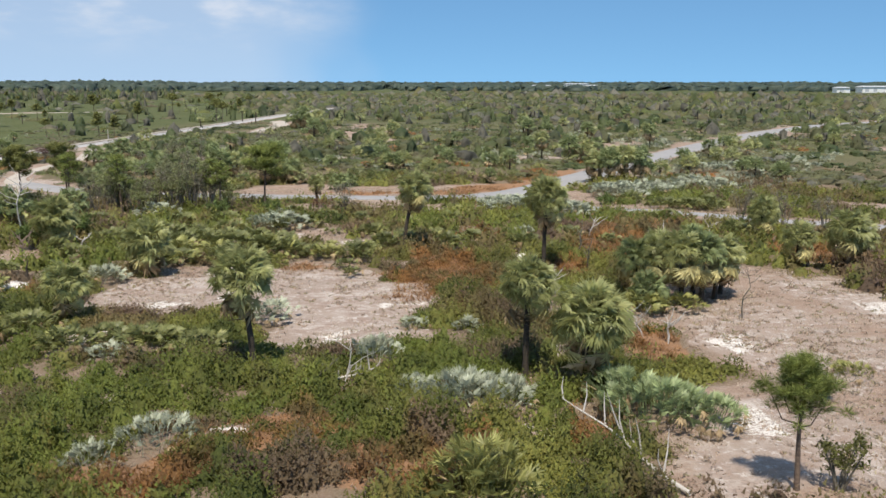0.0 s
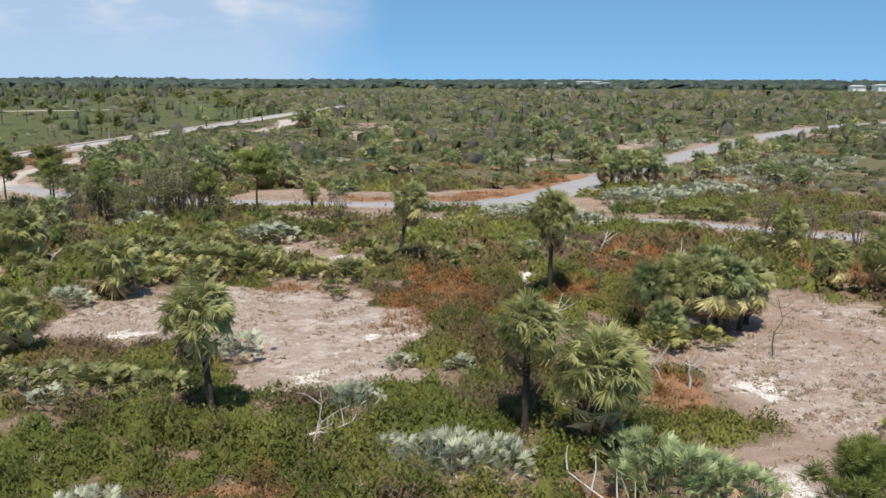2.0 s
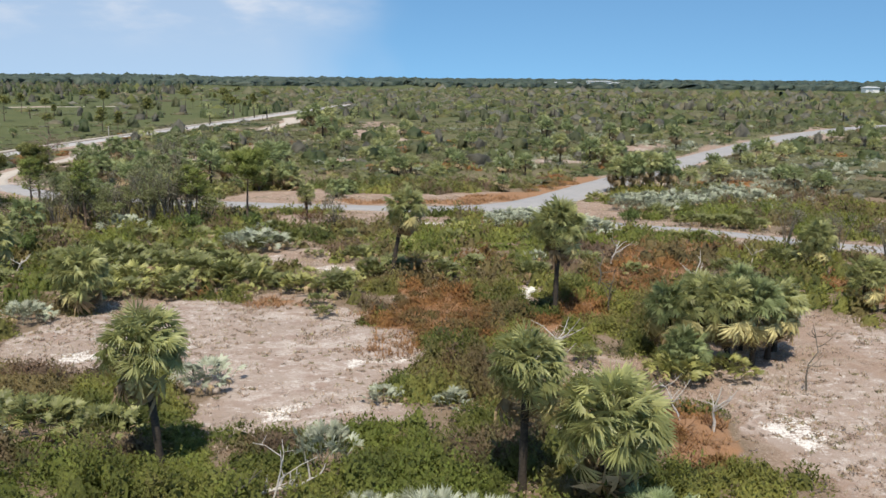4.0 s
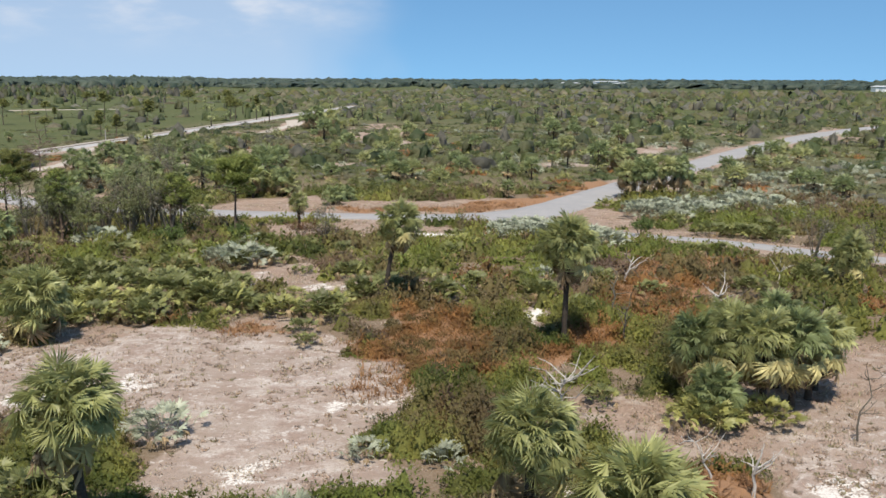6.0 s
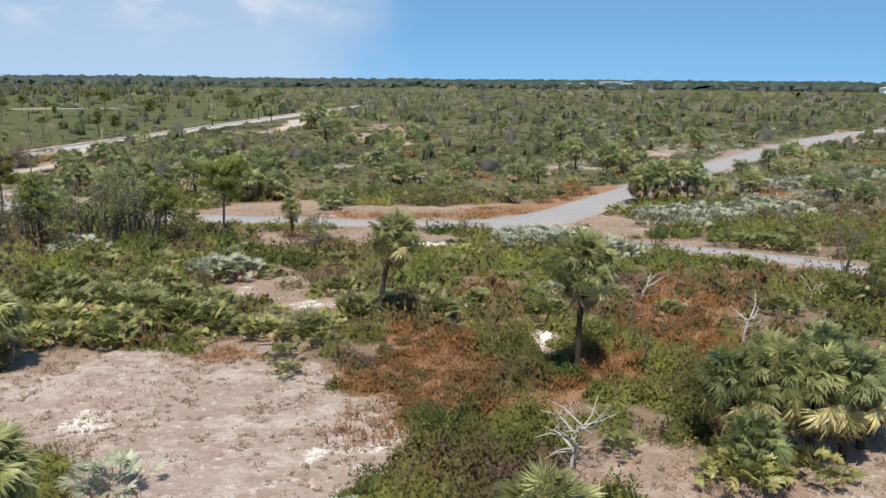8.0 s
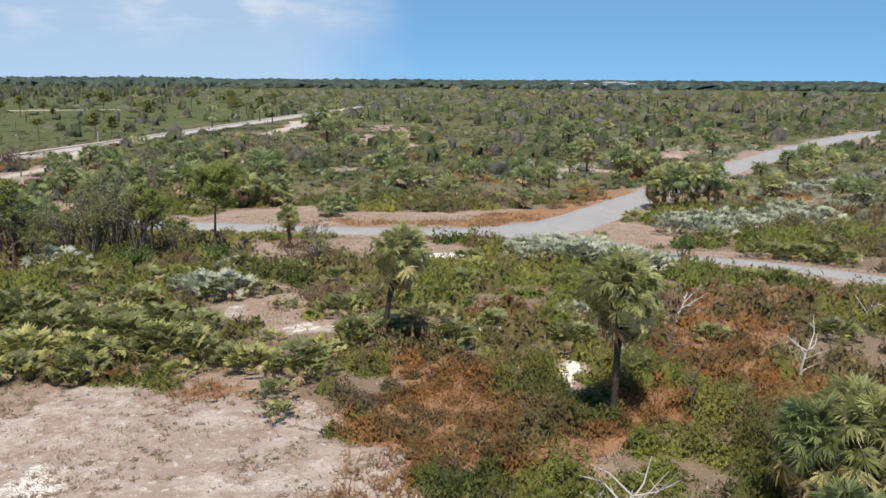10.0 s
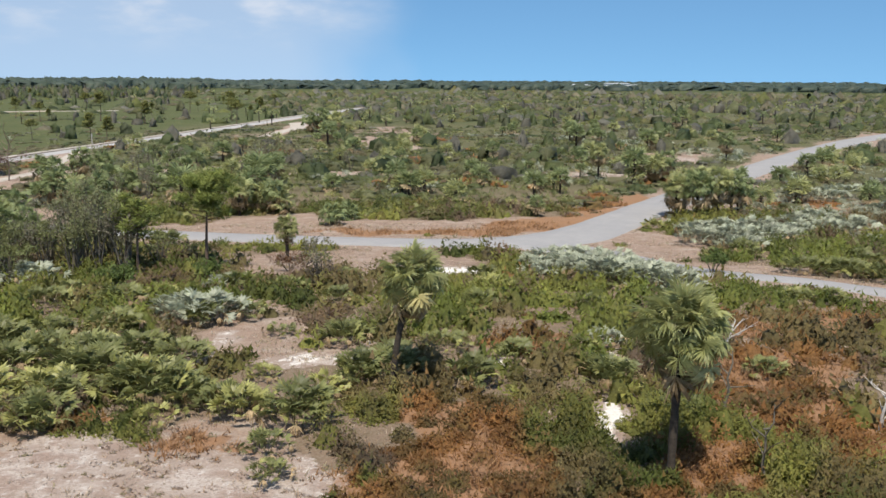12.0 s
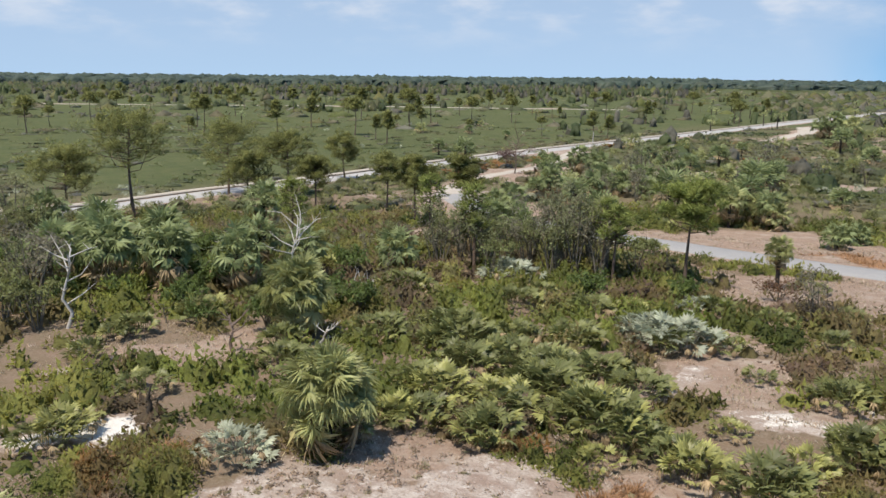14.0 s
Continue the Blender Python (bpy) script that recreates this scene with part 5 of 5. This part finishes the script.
FAR_PINES = [pine(x, y, h, r, 350 + k, low, M_NEEDLE_DULL, "tall thin pine on the open green flat", "pines on the flat", tufts=34, count=15, size=0.62)
             for k, (x, y, h, r, low) in enumerate([(-153.0, 180.9, 8.6, 2.0, 0.6), (-100.0, 180.0, 6.4, 1.5, 0.45), (-120.0, 250.0, 7.6, 2.5, 0.68)])]
prng = random.Random(9)
for x, y, s in [(-140.0, 191.8, 1.18), (-149.1, 214.9, 1.24), (-213.9, 195.7, 1.06), (-222.3, 210.9, 1.06), (-232.7, 342.9, 1.12), (-129.2, 232.1, 1.30), (-183.0, 155.7, 1.06), (-186.4, 304.7, 1.06), (-173.1, 357.8, 1.30), (-108.7, 188.2, 0.83), (-162.9, 255.4, 1.12), (-200.6, 267.2, 1.06), (-118.1, 270.8, 0.94)]:
    copy_thing(prng.choice(FAR_PINES), pose(x, y, height_at(x, y), 0, 0, prng.uniform(0, 360)) @ Matrix.Scale(s, 4))
for k in range(120):
    d, q = prng.uniform(190, 640), radians(prng.uniform(-62, -10))
    x, y = d * math.sin(q), 37 + d * math.cos(q)
    if q > -0.35 and d < 260:
        continue
    copy_thing(prng.choice(FAR_PINES), pose(x, y, height_at(x, y) - 0.1, 0, 0, prng.uniform(0, 360)) @ Matrix.Scale(prng.uniform(0.45, 1.1), 4))


def thicket_parts(h, r, seed, tint, leafy=900, leaf=0.17):
    """A scrub oak: several crooked stems and an airy cloud of small leaves."""
    rng, nr = random.Random(seed), np.random.default_rng(seed)
    stems, tips = [], []
    for i in range(7):
        q, reach = rng.uniform(0, 6.28), r * rng.uniform(0.3, 0.9)
        a = Vector((rng.uniform(-0.15, 0.15) * r, rng.uniform(-0.15, 0.15) * r, -0.1))
        b = a + Vector((math.cos(q) * reach * 0.4, math.sin(q) * reach * 0.4, h * 0.45))
        c = a + Vector((math.cos(q) * reach, math.sin(q) * reach, h * rng.uniform(0.75, 1.0)))
        stems.append(tube([a, b, c], [0.05, 0.032, 0.008], 4))
        for j in range(4):
            e = b.lerp(c, rng.random()) 
            t = e + Vector((rng.uniform(-1, 1), rng.uniform(-1, 1), rng.uniform(0.1, 0.8))) * 0.35 * r
            stems.append(tube([e, t], [0.018, 0.005], 3))
            tips.append(tuple(t))
        tips.append(tuple(c))
    v, f = joined(stems)
    tips = np.array(tips)
    idx = nr.integers(0, len(tips), leafy)
    c = tips[idx] + nr.normal(size=(leafy, 3)) * np.array([0.115, 0.115, 0.10]) * r
    c[:, 2] = np.abs(c[:, 2])
    size = leaf * nr.uniform(0.6, 1.3, leafy)
    t = nr.normal(size=(leafy, 3)) + np.array([0, 0, 0.3])
    t /= np.linalg.norm(t, axis=1, keepdims=True)
    b = np.cross(t, nr.normal(size=(leafy, 3)))
    b /= np.linalg.norm(b, axis=1, keepdims=True) + 1e-9
    L = size[:, None]
    lv = np.stack([c - t * L * 0.5 - b * L * 0.3, c - t * L * 0.5 + b * L * 0.3, c + t * L * 0.6], 1)
    lf = np.arange(3 * leafy).reshape(-1, 3)
    col = np.repeat(np.array(tint) * 1.35 * nr.uniform(0.7, 1.3, (leafy, 1)), 3, 0)
    soft = c - tips[idx] + np.array([0, 0, 0.25 * r])
    soft /= np.linalg.norm(soft, axis=1, keepdims=True) + 1e-9
    return mesh_arrays("stems", v, f, M_STEM, flat=False), mesh_arrays("leaves", faced(lv, soft), lf, M_LEAF, col, False, np.repeat(soft, 3, 0))


OAKS = []
for k, (h, r, tint, leafy) in enumerate([(3.4, 1.3, (0.168, 0.185, 0.084), 620), (4.6, 1.35, (0.178, 0.188, 0.098), 560), (2.4, 1.3, (0.165, 0.185, 0.074), 620), (3.5, 1.3, (0.185, 0.175, 0.125), 320), (1.7, 1.2, (0.100, 0.140, 0.040), 1000)]):
    ob = thing("scrub_oak", (-20.0, -17.5, -22.0, -25.5, -15.5)[k], (84.0, 86.0, 80.5, 83.5, 78.0)[k], "scrub oak with crooked grey stems and sparse small leaves", "shrub", "scrub oak thicket")
    for name, me in zip(("branchwork", "foliage"), thicket_parts(h, r, 400 + k, tint, leafy)):
        part(name, me, ob)
    OAKS.append(ob)
orng = random.Random(12)
placed = 0
OAK_SPOTS = [(-21, 85, 6, 4, 1.1), (-16.5, 84, 4, 3, 1.05), (-24, 82, 4, 3, 0.95), (-20, 87, 6, 4, 1.1), (-30, 88, 5, 4, 0.5), (-40, 92, 6, 4, 0.45), (-37, 80, 6, 5, 0.45), (-46, 72, 7, 4, 0.45),
             (-55, 77, 7, 4, 0.45), (-62, 80, 5, 4, 0.45), (-44, 64, 4, 3, 0.5), (-50, 90, 8, 8, 0.4), (-30, 137, 10, 9, 1.0), (-33, 128, 6, 6, 0.85), (-20, 150, 10, 9, 1.0), (-22, 84, 6, 4, 1.0), (-35, 59.5, 2.5, 1.6, 1.0), (-51, 70, 3, 2, 0.95)]
while placed < 108:
    cx, cy, rx, ry, grown = OAK_SPOTS[placed % len(OAK_SPOTS)]
    x, y = orng.gauss(cx, rx * 0.5), orng.gauss(cy, ry * 0.5)
    placed += 1
    if road_gap(np.array([x]), np.array([y]))[0] < 1.5 or y < 52 or math.hypot(x + 12.0, y - 84.5) < 4.5:
        continue
    kind = OAKS[3] if y > 112 and orng.random() < 0.6 else orng.choice(OAKS[:4] if grown > 0.9 else OAKS)
    copy_thing(kind, pose(x, y, height_at(x, y), 0, 0, orng.uniform(0, 360)) @ Matrix.Scale(grown * orng.uniform(0.75, 1.25), 4))


def snag(x, y, h, seed, forks=5, spread=0.5, lean=(0.0, 0.0), mat=None, label="", r0=0.07):
    """A bare dead tree: a bent stem with a few broken limbs."""
    rng = random.Random(seed)
    ob = thing("dead_tree", x, y, label or "bleached bare dead tree with broken limbs", "dead tree")
    pts = [(0, 0, -0.15)]
    for k in range(1, 6):
        pts.append((lean[0] * k / 5 + rng.uniform(-0.07, 0.07) * h, lean[1] * k / 5 + rng.uniform(-0.07, 0.07) * h, h * k / 5))
    v, f = tube(pts, [r0 * (1.1 - 0.17 * k) for k in range(6)], 7)
    part("trunk", mesh_arrays("trunk", v, f, mat or M_DEADWOOD, flat=False), ob)
    for i in range(forks):
        k = rng.uniform(0.3, 0.95)
        j = min(4, int(k * 5))
        a = Vector(pts[j]).lerp(Vector(pts[j + 1]), k * 5 - j)
        q, reach = rng.uniform(0, 6.28), h * spread * rng.uniform(0.5, 1.0)
        b = a + Vector((math.cos(q) * reach * 0.6, math.sin(q) * reach * 0.6, reach * rng.uniform(0.1, 0.6)))
        c = b + Vector((math.cos(q + 0.4) * reach * 0.5, math.sin(q + 0.4) * reach * 0.5, reach * rng.uniform(0.0, 0.7)))
        pieces = [tube([a, b, c], [r0 * 0.5, r0 * 0.32, 0.008], 5)]
        e = b.lerp(c, 0.3)
        pieces.append(tube([e, e + Vector((rng.uniform(-1, 1), rng.uniform(-1, 1), rng.uniform(0.2, 1))) * 0.3 * reach], [r0 * 0.25, 0.006], 4))
        v, f = joined(pieces)
        part("limb", mesh_arrays("limb", v, f, mat or M_DEADWOOD, flat=False), ob)
    return ob


snag(11.2, 41.3, 1.6, 501, 6, 0.45, (0.1, 0.0), label="bleached forked dead tree at the edge of sand", r0=0.055)
snag(10.4, 42.2, 1.3, 502, 8, 0.6, (-0.7, 0.2), r0=0.035)
snag(16.0, 44.9, 2.6, 503, 6, 0.25, (0.1, 0.0), M_STEM, "thin bare sapling beside the palm clump", 0.035)
snag(11.3, 60.0, 2.3, 504, 4, 0.35, (0.15, 0.0), M_STEM, "crooked thin dead stem in rusty scrub", 0.06)
snag(10.9, 55.2, 2.2, 505, 6, 0.4, (0.0, 0.1), M_STEM, "forked grey dead stem in rusty scrub", 0.05)
snag(15.8, 58.6, 1.4, 506, 8, 0.7, (0.3, 0.0))
snag(6.6, 47.2, 1.5, 507, 18, 1.0, (0.2, 0.1), M_DEADWOOD, "tangle of bleached dead branches on bare ground", 0.06)
snag(-28.1, 69.7, 4.21, 508, 11, 0.45, (0.3, 0.0), label="grey dead tree with many bare limbs")
snag(-33.0, 60.0, 3.4, 509, 9, 0.5, (0.2, 0.2), label="bleached dead tree leaning in scrub", r0=0.09)
snag(-53.6, 145.2, 5.77, 510, 18, 0.42, (0.0, 0.0), M_TWIG, "bare brown tree beside the sandy track", 0.09)
snag(-21.5, 55.0, 1.2, 511, 0, 0.2, (0, 0), M_TRUNK, "charred standing stump in low scrub", 0.09)
snag(-24.6, 61.8, 1.6, 512, 10, 0.5, (0, 0), M_TWIG, "shaggy brown dead shrub", 0.08)
snag(-21.9, 64.2, 1.0, 513, 6, 0.7, (0.4, 0))
snag(13.4, 66.4, 1.30, 514, 6, 0.8, (0.4, 0.1))
for k, (x, y) in enumerate([(-2.6, 36.2), (-3.6, 35.4), (-0.6, 31.6), (-30, 63), (-39.0, 75.0), (-26.3, 75.5), (-22.4, 92.6), (18, 60), (22, 66), (20, 57)]):
    snag(x, y, orng.uniform(0.9, 1.5), 530 + k, 5, 0.7, (orng.uniform(-0.5, 0.5), 0.1), M_STEM if k % 2 else M_DEADWOOD, "small bare dead shrub among low scrub", 0.035)


def fallen_limb(x, y, turn, length, seed, label):
    """A bleached fallen trunk with upright dead twigs."""
    rng = random.Random(seed)
    ob = thing("fallen_branch", x, y, label, "dead wood", turn=radians(turn))
    pts = [(length * k / 6, 0.12 * math.sin(k * 1.3), 0.12 + 0.16 * k * length / 6) for k in range(7)]
    v, f = tube(pts, [0.07 * (1.1 - 0.14 * k) for k in range(7)], 7)
    part("trunk", mesh_arrays("trunk", v, f, M_DEADWOOD, flat=False), ob)
    for i in range(9):
        a = Vector(pts[1 + i % 6])
        long = rng.uniform(0.5, 1.1) * min(1.0, length / 4)
        b = a + Vector((rng.uniform(-0.1, 0.45), rng.uniform(-0.35, 0.35), 0.75)) * long
        c = b + Vector((rng.uniform(-0.2, 0.4), rng.uniform(-0.3, 0.3), 0.65)) * long
        v, f = tube([a, b, c], [0.035, 0.024, 0.006], 5)
        part("twig", mesh_arrays("twig", v, f, M_DEADWOOD, flat=False), ob)
    return ob


fallen_limb(7.4, 27.4, 116, 5.6, 601, "bleached fallen tree with upright dead limbs on sand")
fallen_limb(-3.0, 36.4, 20, 1.8, 602, "bleached fallen branch lying over low scrub")
fallen_limb(12.6, 50.6, 70, 1.6, 603, "bleached fallen branch in rusty scrub")
fallen_limb(-24.1, 72.1, 160.00, 2.8, 604, "pale fallen branch lying in thicket")

# deep green low oaks added to darken ground that the western palms shade
for k in range(26):
    x, y = orng.gauss(-38, 6.0), orng.gauss(66.5, 3.6)
    copy_thing(OAKS[4], pose(x, y, height_at(x, y), 0, 0, orng.uniform(0, 360)) @ Matrix.Scale(orng.uniform(0.7, 1.15), 4))
for x, y, k in ((18.9, 84.6, 4), (27.5, 73.5, 3), (29.5, 70.0, 3), (31.0, 66.5, 3), (-4.7, 79.6, 3), (-11.0, 80.6, 4)):
    copy_thing(OAKS[k], pose(x, y, height_at(x, y), 0, 0, 40 * x) @ Matrix.Scale(0.85, 4))

for name, x, y, label, tint, h, r in (("yellow_green_shrub", 11.7, 27.5, "thin yellow-green shrub beside the young pine", (0.135, 0.14, 0.045), 1.5, 0.7), ("yellow_green_shrub", 14.6, 34.6, "low yellow-green shrub on dry sand", (0.16, 0.155, 0.05), 0.7, 0.7), ("rusty_bush", -7.5, 85.0, "low rust-brown mound of dry scrub beside the road", (0.135, 0.075, 0.04), 1.0, 1.3), ("twiggy_bush", -4.5, 80.0, "grey-brown twiggy shrub in dry verge", (0.12, 0.10, 0.08), 1.3, 1.2)):
    ob = thing(name, x, y, label, "shrub")
    for pn, me in zip(("branchwork", "foliage"), thicket_parts(h, r, 460 + int(y), tint, 900, 0.11)):
        part(pn, me, ob)

# dark brushy bush and post by the far track
bush = thing("brown_bush", -57.2, 151.7, "dark purple-brown leafless bush by the track", "shrub")
for name, me in zip(("branchwork", "foliage"), thicket_parts(2.6, 2.6, 450, (0.12, 0.075, 0.07), 1500, 0.16)):
    part(name, me, bush)
for x, y, h in ((-61.5, 194.1, 3.2),):
    ob = thing("marker_post", x, y, "thin pale post at the roadside", "post")
    v, f = tube([(0, 0, -0.2), (0, 0, h * 0.5), (0.03, 0, h)], [0.10, 0.09, 0.08], 8)
    part("post", mesh_arrays("post", v, f, M_DEADWOOD, flat=False), ob)

# ---------------------------------------------------------------- the scrub that fills the ground between them
# clearings that keep the dead wood in the camera's view
CLEARED.extend([(6.6, 47.2, 0.9), (6.6, 46.0, 0.9), (7.4, 27.4, 0.8), (7.0, 28.4, 0.75), (6.5, 29.5, 0.75), (6.0, 30.6, 0.75), (5.6, 31.6, 0.6)])

# ---------------------------------------------------------------- palms and palmettos of the back country
def far_palms():
    rng, nr = random.Random(31), np.random.default_rng(31)
    kinds = []
    for k in range(5):
        key = "green" if k % 2 else "dark"
        ob = thing("sabal_palm", (-9.5, 4.0, 12.5, 31.0, -17.0)[k], (128, 121, 124, 134, 131)[k], "cabbage palm in the scrub beyond the road", "palm", "palms beyond the road")
        h, r = rng.uniform(2.2, 4.2), rng.uniform(1.3, 1.9)
        stem = h - 0.7 * r
        part("trunk", palm_trunk_mesh(stem, (0, 0), 0.16, rng), ob)
        top = Matrix.Translation((0, 0, stem))
        ps = crown_poses(r, 24, rng, 4)
        part("crown", merged("crown", [(FAN_SMALL[key], top @ m) for q, m in ps if q not in ("dead", "straw")], M_PALM if key == "green" else M_PALMDARK), ob)
        part("dry_skirt", merged("dry_skirt", [(FAN_SMALL["dead"], top @ m) for q, m in ps if q in ("dead", "straw")], M_DEAD), ob)
        kinds.append(ob)
    done = 0
    while done < 230:
        d, q = 70 * (260 / 70) ** rng.random(), radians(rng.uniform(-35, 33))
        x, y = d * math.sin(q), 37 + d * math.cos(q)
        g = road_gap(np.array([x]), np.array([y]))[0]
        done += 1
        if g < 3 or y < 104 or (x < -58 and rng.random() < 0.8) or patch(DRY, np.array([x]), np.array([y]))[0] > 0.3:
            continue
        copy_thing(rng.choice(kinds), pose(x, y, height_at(x, y), 0, 0, rng.uniform(0, 360)) @ Matrix.Scale(rng.uniform(0.65, 1.2), 4))
    # past the eye's power to count
    parts = {"green": [], "dark": []}
    stems = []
    for i in range(230):
        d, q = 230 * (800 / 230) ** rng.random(), radians(rng.uniform(-45, 34))
        x, y = d * math.sin(q), 37 + d * math.cos(q)
        if q < -0.25 and rng.random() < 0.8:
            continue
        h, r = rng.uniform(2.2, 4.6), rng.uniform(1.4, 2.1)
        h += float(fall(x, y))
        stems.append(tube([(x, y, -2.4), (x, y, h - 0.6 * r)], [0.2, 0.16], 4))
        for k, m in crown_poses(r, 7, rng, 0):
            parts["green" if i % 2 else "dark"].append((FAN_SMALL["green"], Matrix.Translation((x, y, h - 0.6 * r)) @ m))
    for key, mat in (("green", M_PALM), ("dark", M_PALMDARK)):
        tagged(new("distant_palm_crowns", merged("distant_palm_crowns", parts[key], mat)), "crowns of countless distant cabbage palms", "palms", kind="stuff")
    v, f = joined(stems)
    tagged(new("distant_palm_trunks", mesh_arrays("distant_palm_trunks", v, f, M_TRUNK)), "thin trunks of countless distant palms", "palms", kind="stuff")
    # palmettos spread through the scrub
    groups = {"saw": [], "silver": [], "yellow": []}
    for i in range(5200):
        d, q = 22 * (240 / 22) ** (rng.random() ** 0.75), radians(rng.uniform(-58, 34))
        x, y = d * math.sin(q), 37 + d * math.cos(q)
        ax, ay = np.array([x]), np.array([y])
        if not in_view(ax, ay)[0] or road_gap(ax, ay)[0] < 1.6 or max(patch(SAND, ax, ay)[0], patch(DRY, ax, ay)[0], patch(RUST, ax, ay)[0]) > 0.25:
            continue
        if meadow_at(ax, ay)[0] > 0.5 and y < 300 and rng.random() < 0.8:
            continue
        if d < 62 and rng.random() < (0.93 if x > -4 else 0.955 if 54 < y < 84 else 0.95):
            continue
        pale = NA(ax, ay, 13.0)[0] + (0.06 if x > 12 else -0.08)
        key = "silver" if pale > 0.60 and d > 62 else "yellow" if rng.random() < 0.10 else "saw"
        size = rng.uniform(0.45, 0.8)
        if d < 62:
            palmetto(x, y, rng.uniform(0.9, 1.5), rng.uniform(0.7, 1.2), "green" if key == "saw" else key, False, "", 1000 + i, None, 1.2)
            continue
        for j in range(7):
            z = rng.uniform(0.0, 0.5) + float(fall(x, y))
            groups[key].append((FAN_SMALL[key], frond_pose(rng.uniform(0, 6.28), radians(rng.uniform(42, 86)), size * rng.uniform(0.8, 1.2), x + rng.gauss(0, 0.4), y + rng.gauss(0, 0.4), z)))
    for key, mat in (("saw", M_PALMETTO), ("silver", M_SILVER), ("yellow", M_YELLOW)):
        tagged(new("palmetto_scrub", merged("palmetto_scrub", groups[key], mat)), {"saw": "green saw palmetto fans through the scrub", "silver": "silvery saw palmetto fans through the scrub", "yellow": "yellowing saw palmetto fans through the scrub"}[key], "palmetto", kind="stuff")


far_palms()
for x, y, rx, ry in WHITE:
    CLEARED.append((x, y, 0.6 * min(rx, ry) + 0.45))
low_scrub()
grass()


# ---------------------------------------------------------------- buildings on the skyline
def far_building(x, y, w, d, h, label):
    ob = thing("distant_building", x, y, label, "building", z=0.0)
    box = lambda a, b, c, e, z0, z1: ([(a, b, z0), (c, b, z0), (c, e, z0), (a, e, z0), (a, b, z1), (c, b, z1), (c, e, z1), (a, e, z1)],
                                      [(0, 1, 5, 4), (1, 2, 6, 5), (2, 3, 7, 6), (3, 0, 4, 7), (4, 5, 6, 7)])
    part("wall", mesh_arrays("wall", *box(-w / 2, -d / 2, w / 2, d / 2, 0, h), M_WHITE), ob)
    v = [(-w / 2 - 1, -d / 2 - 1, h + 0.01), (w / 2 + 1, -d / 2 - 1, h + 0.01), (w / 2 + 1, d / 2 + 1, h + 0.01), (-w / 2 - 1, d / 2 + 1, h + 0.01), (-w / 2 + 2, 0, h + 1.2), (w / 2 - 2, 0, h + 1.2)]
    me = bpy.data.meshes.new("roof")
    me.from_pydata(v, [], [(0, 1, 5, 4), (1, 2, 5), (2, 3, 4, 5), (3, 0, 4), (3, 2, 1, 0)])
    me.materials.append(M_GREY)
    part("roof", me, ob)
    for k in range(int(w // 9)):
        part("window", mesh_arrays("window", *box(-w / 2 + 3 + 9 * k, -d / 2 - 0.15, -w / 2 + 7 + 9 * k, -d / 2 + 0.05, 1.2, h - 1.5), M_GREY), ob)
    return ob


for x, y, w, d, h, label in [(315, 1500, 40, 20, 7.5, "white block of buildings far on the skyline"), (250, 1480, 30, 18, 5, "low white building far on the skyline"), (345, 1520, 24, 16, 5, "low white building far on the skyline"),
                             (505, 905, 26, 14, 6, "long white building among far trees"), (532, 915, 20, 12, 6, "long white building among far trees"), (470, 900, 14, 10, 5, "small white building among far trees")]:
    far_building(x, y, w, d, h, label)
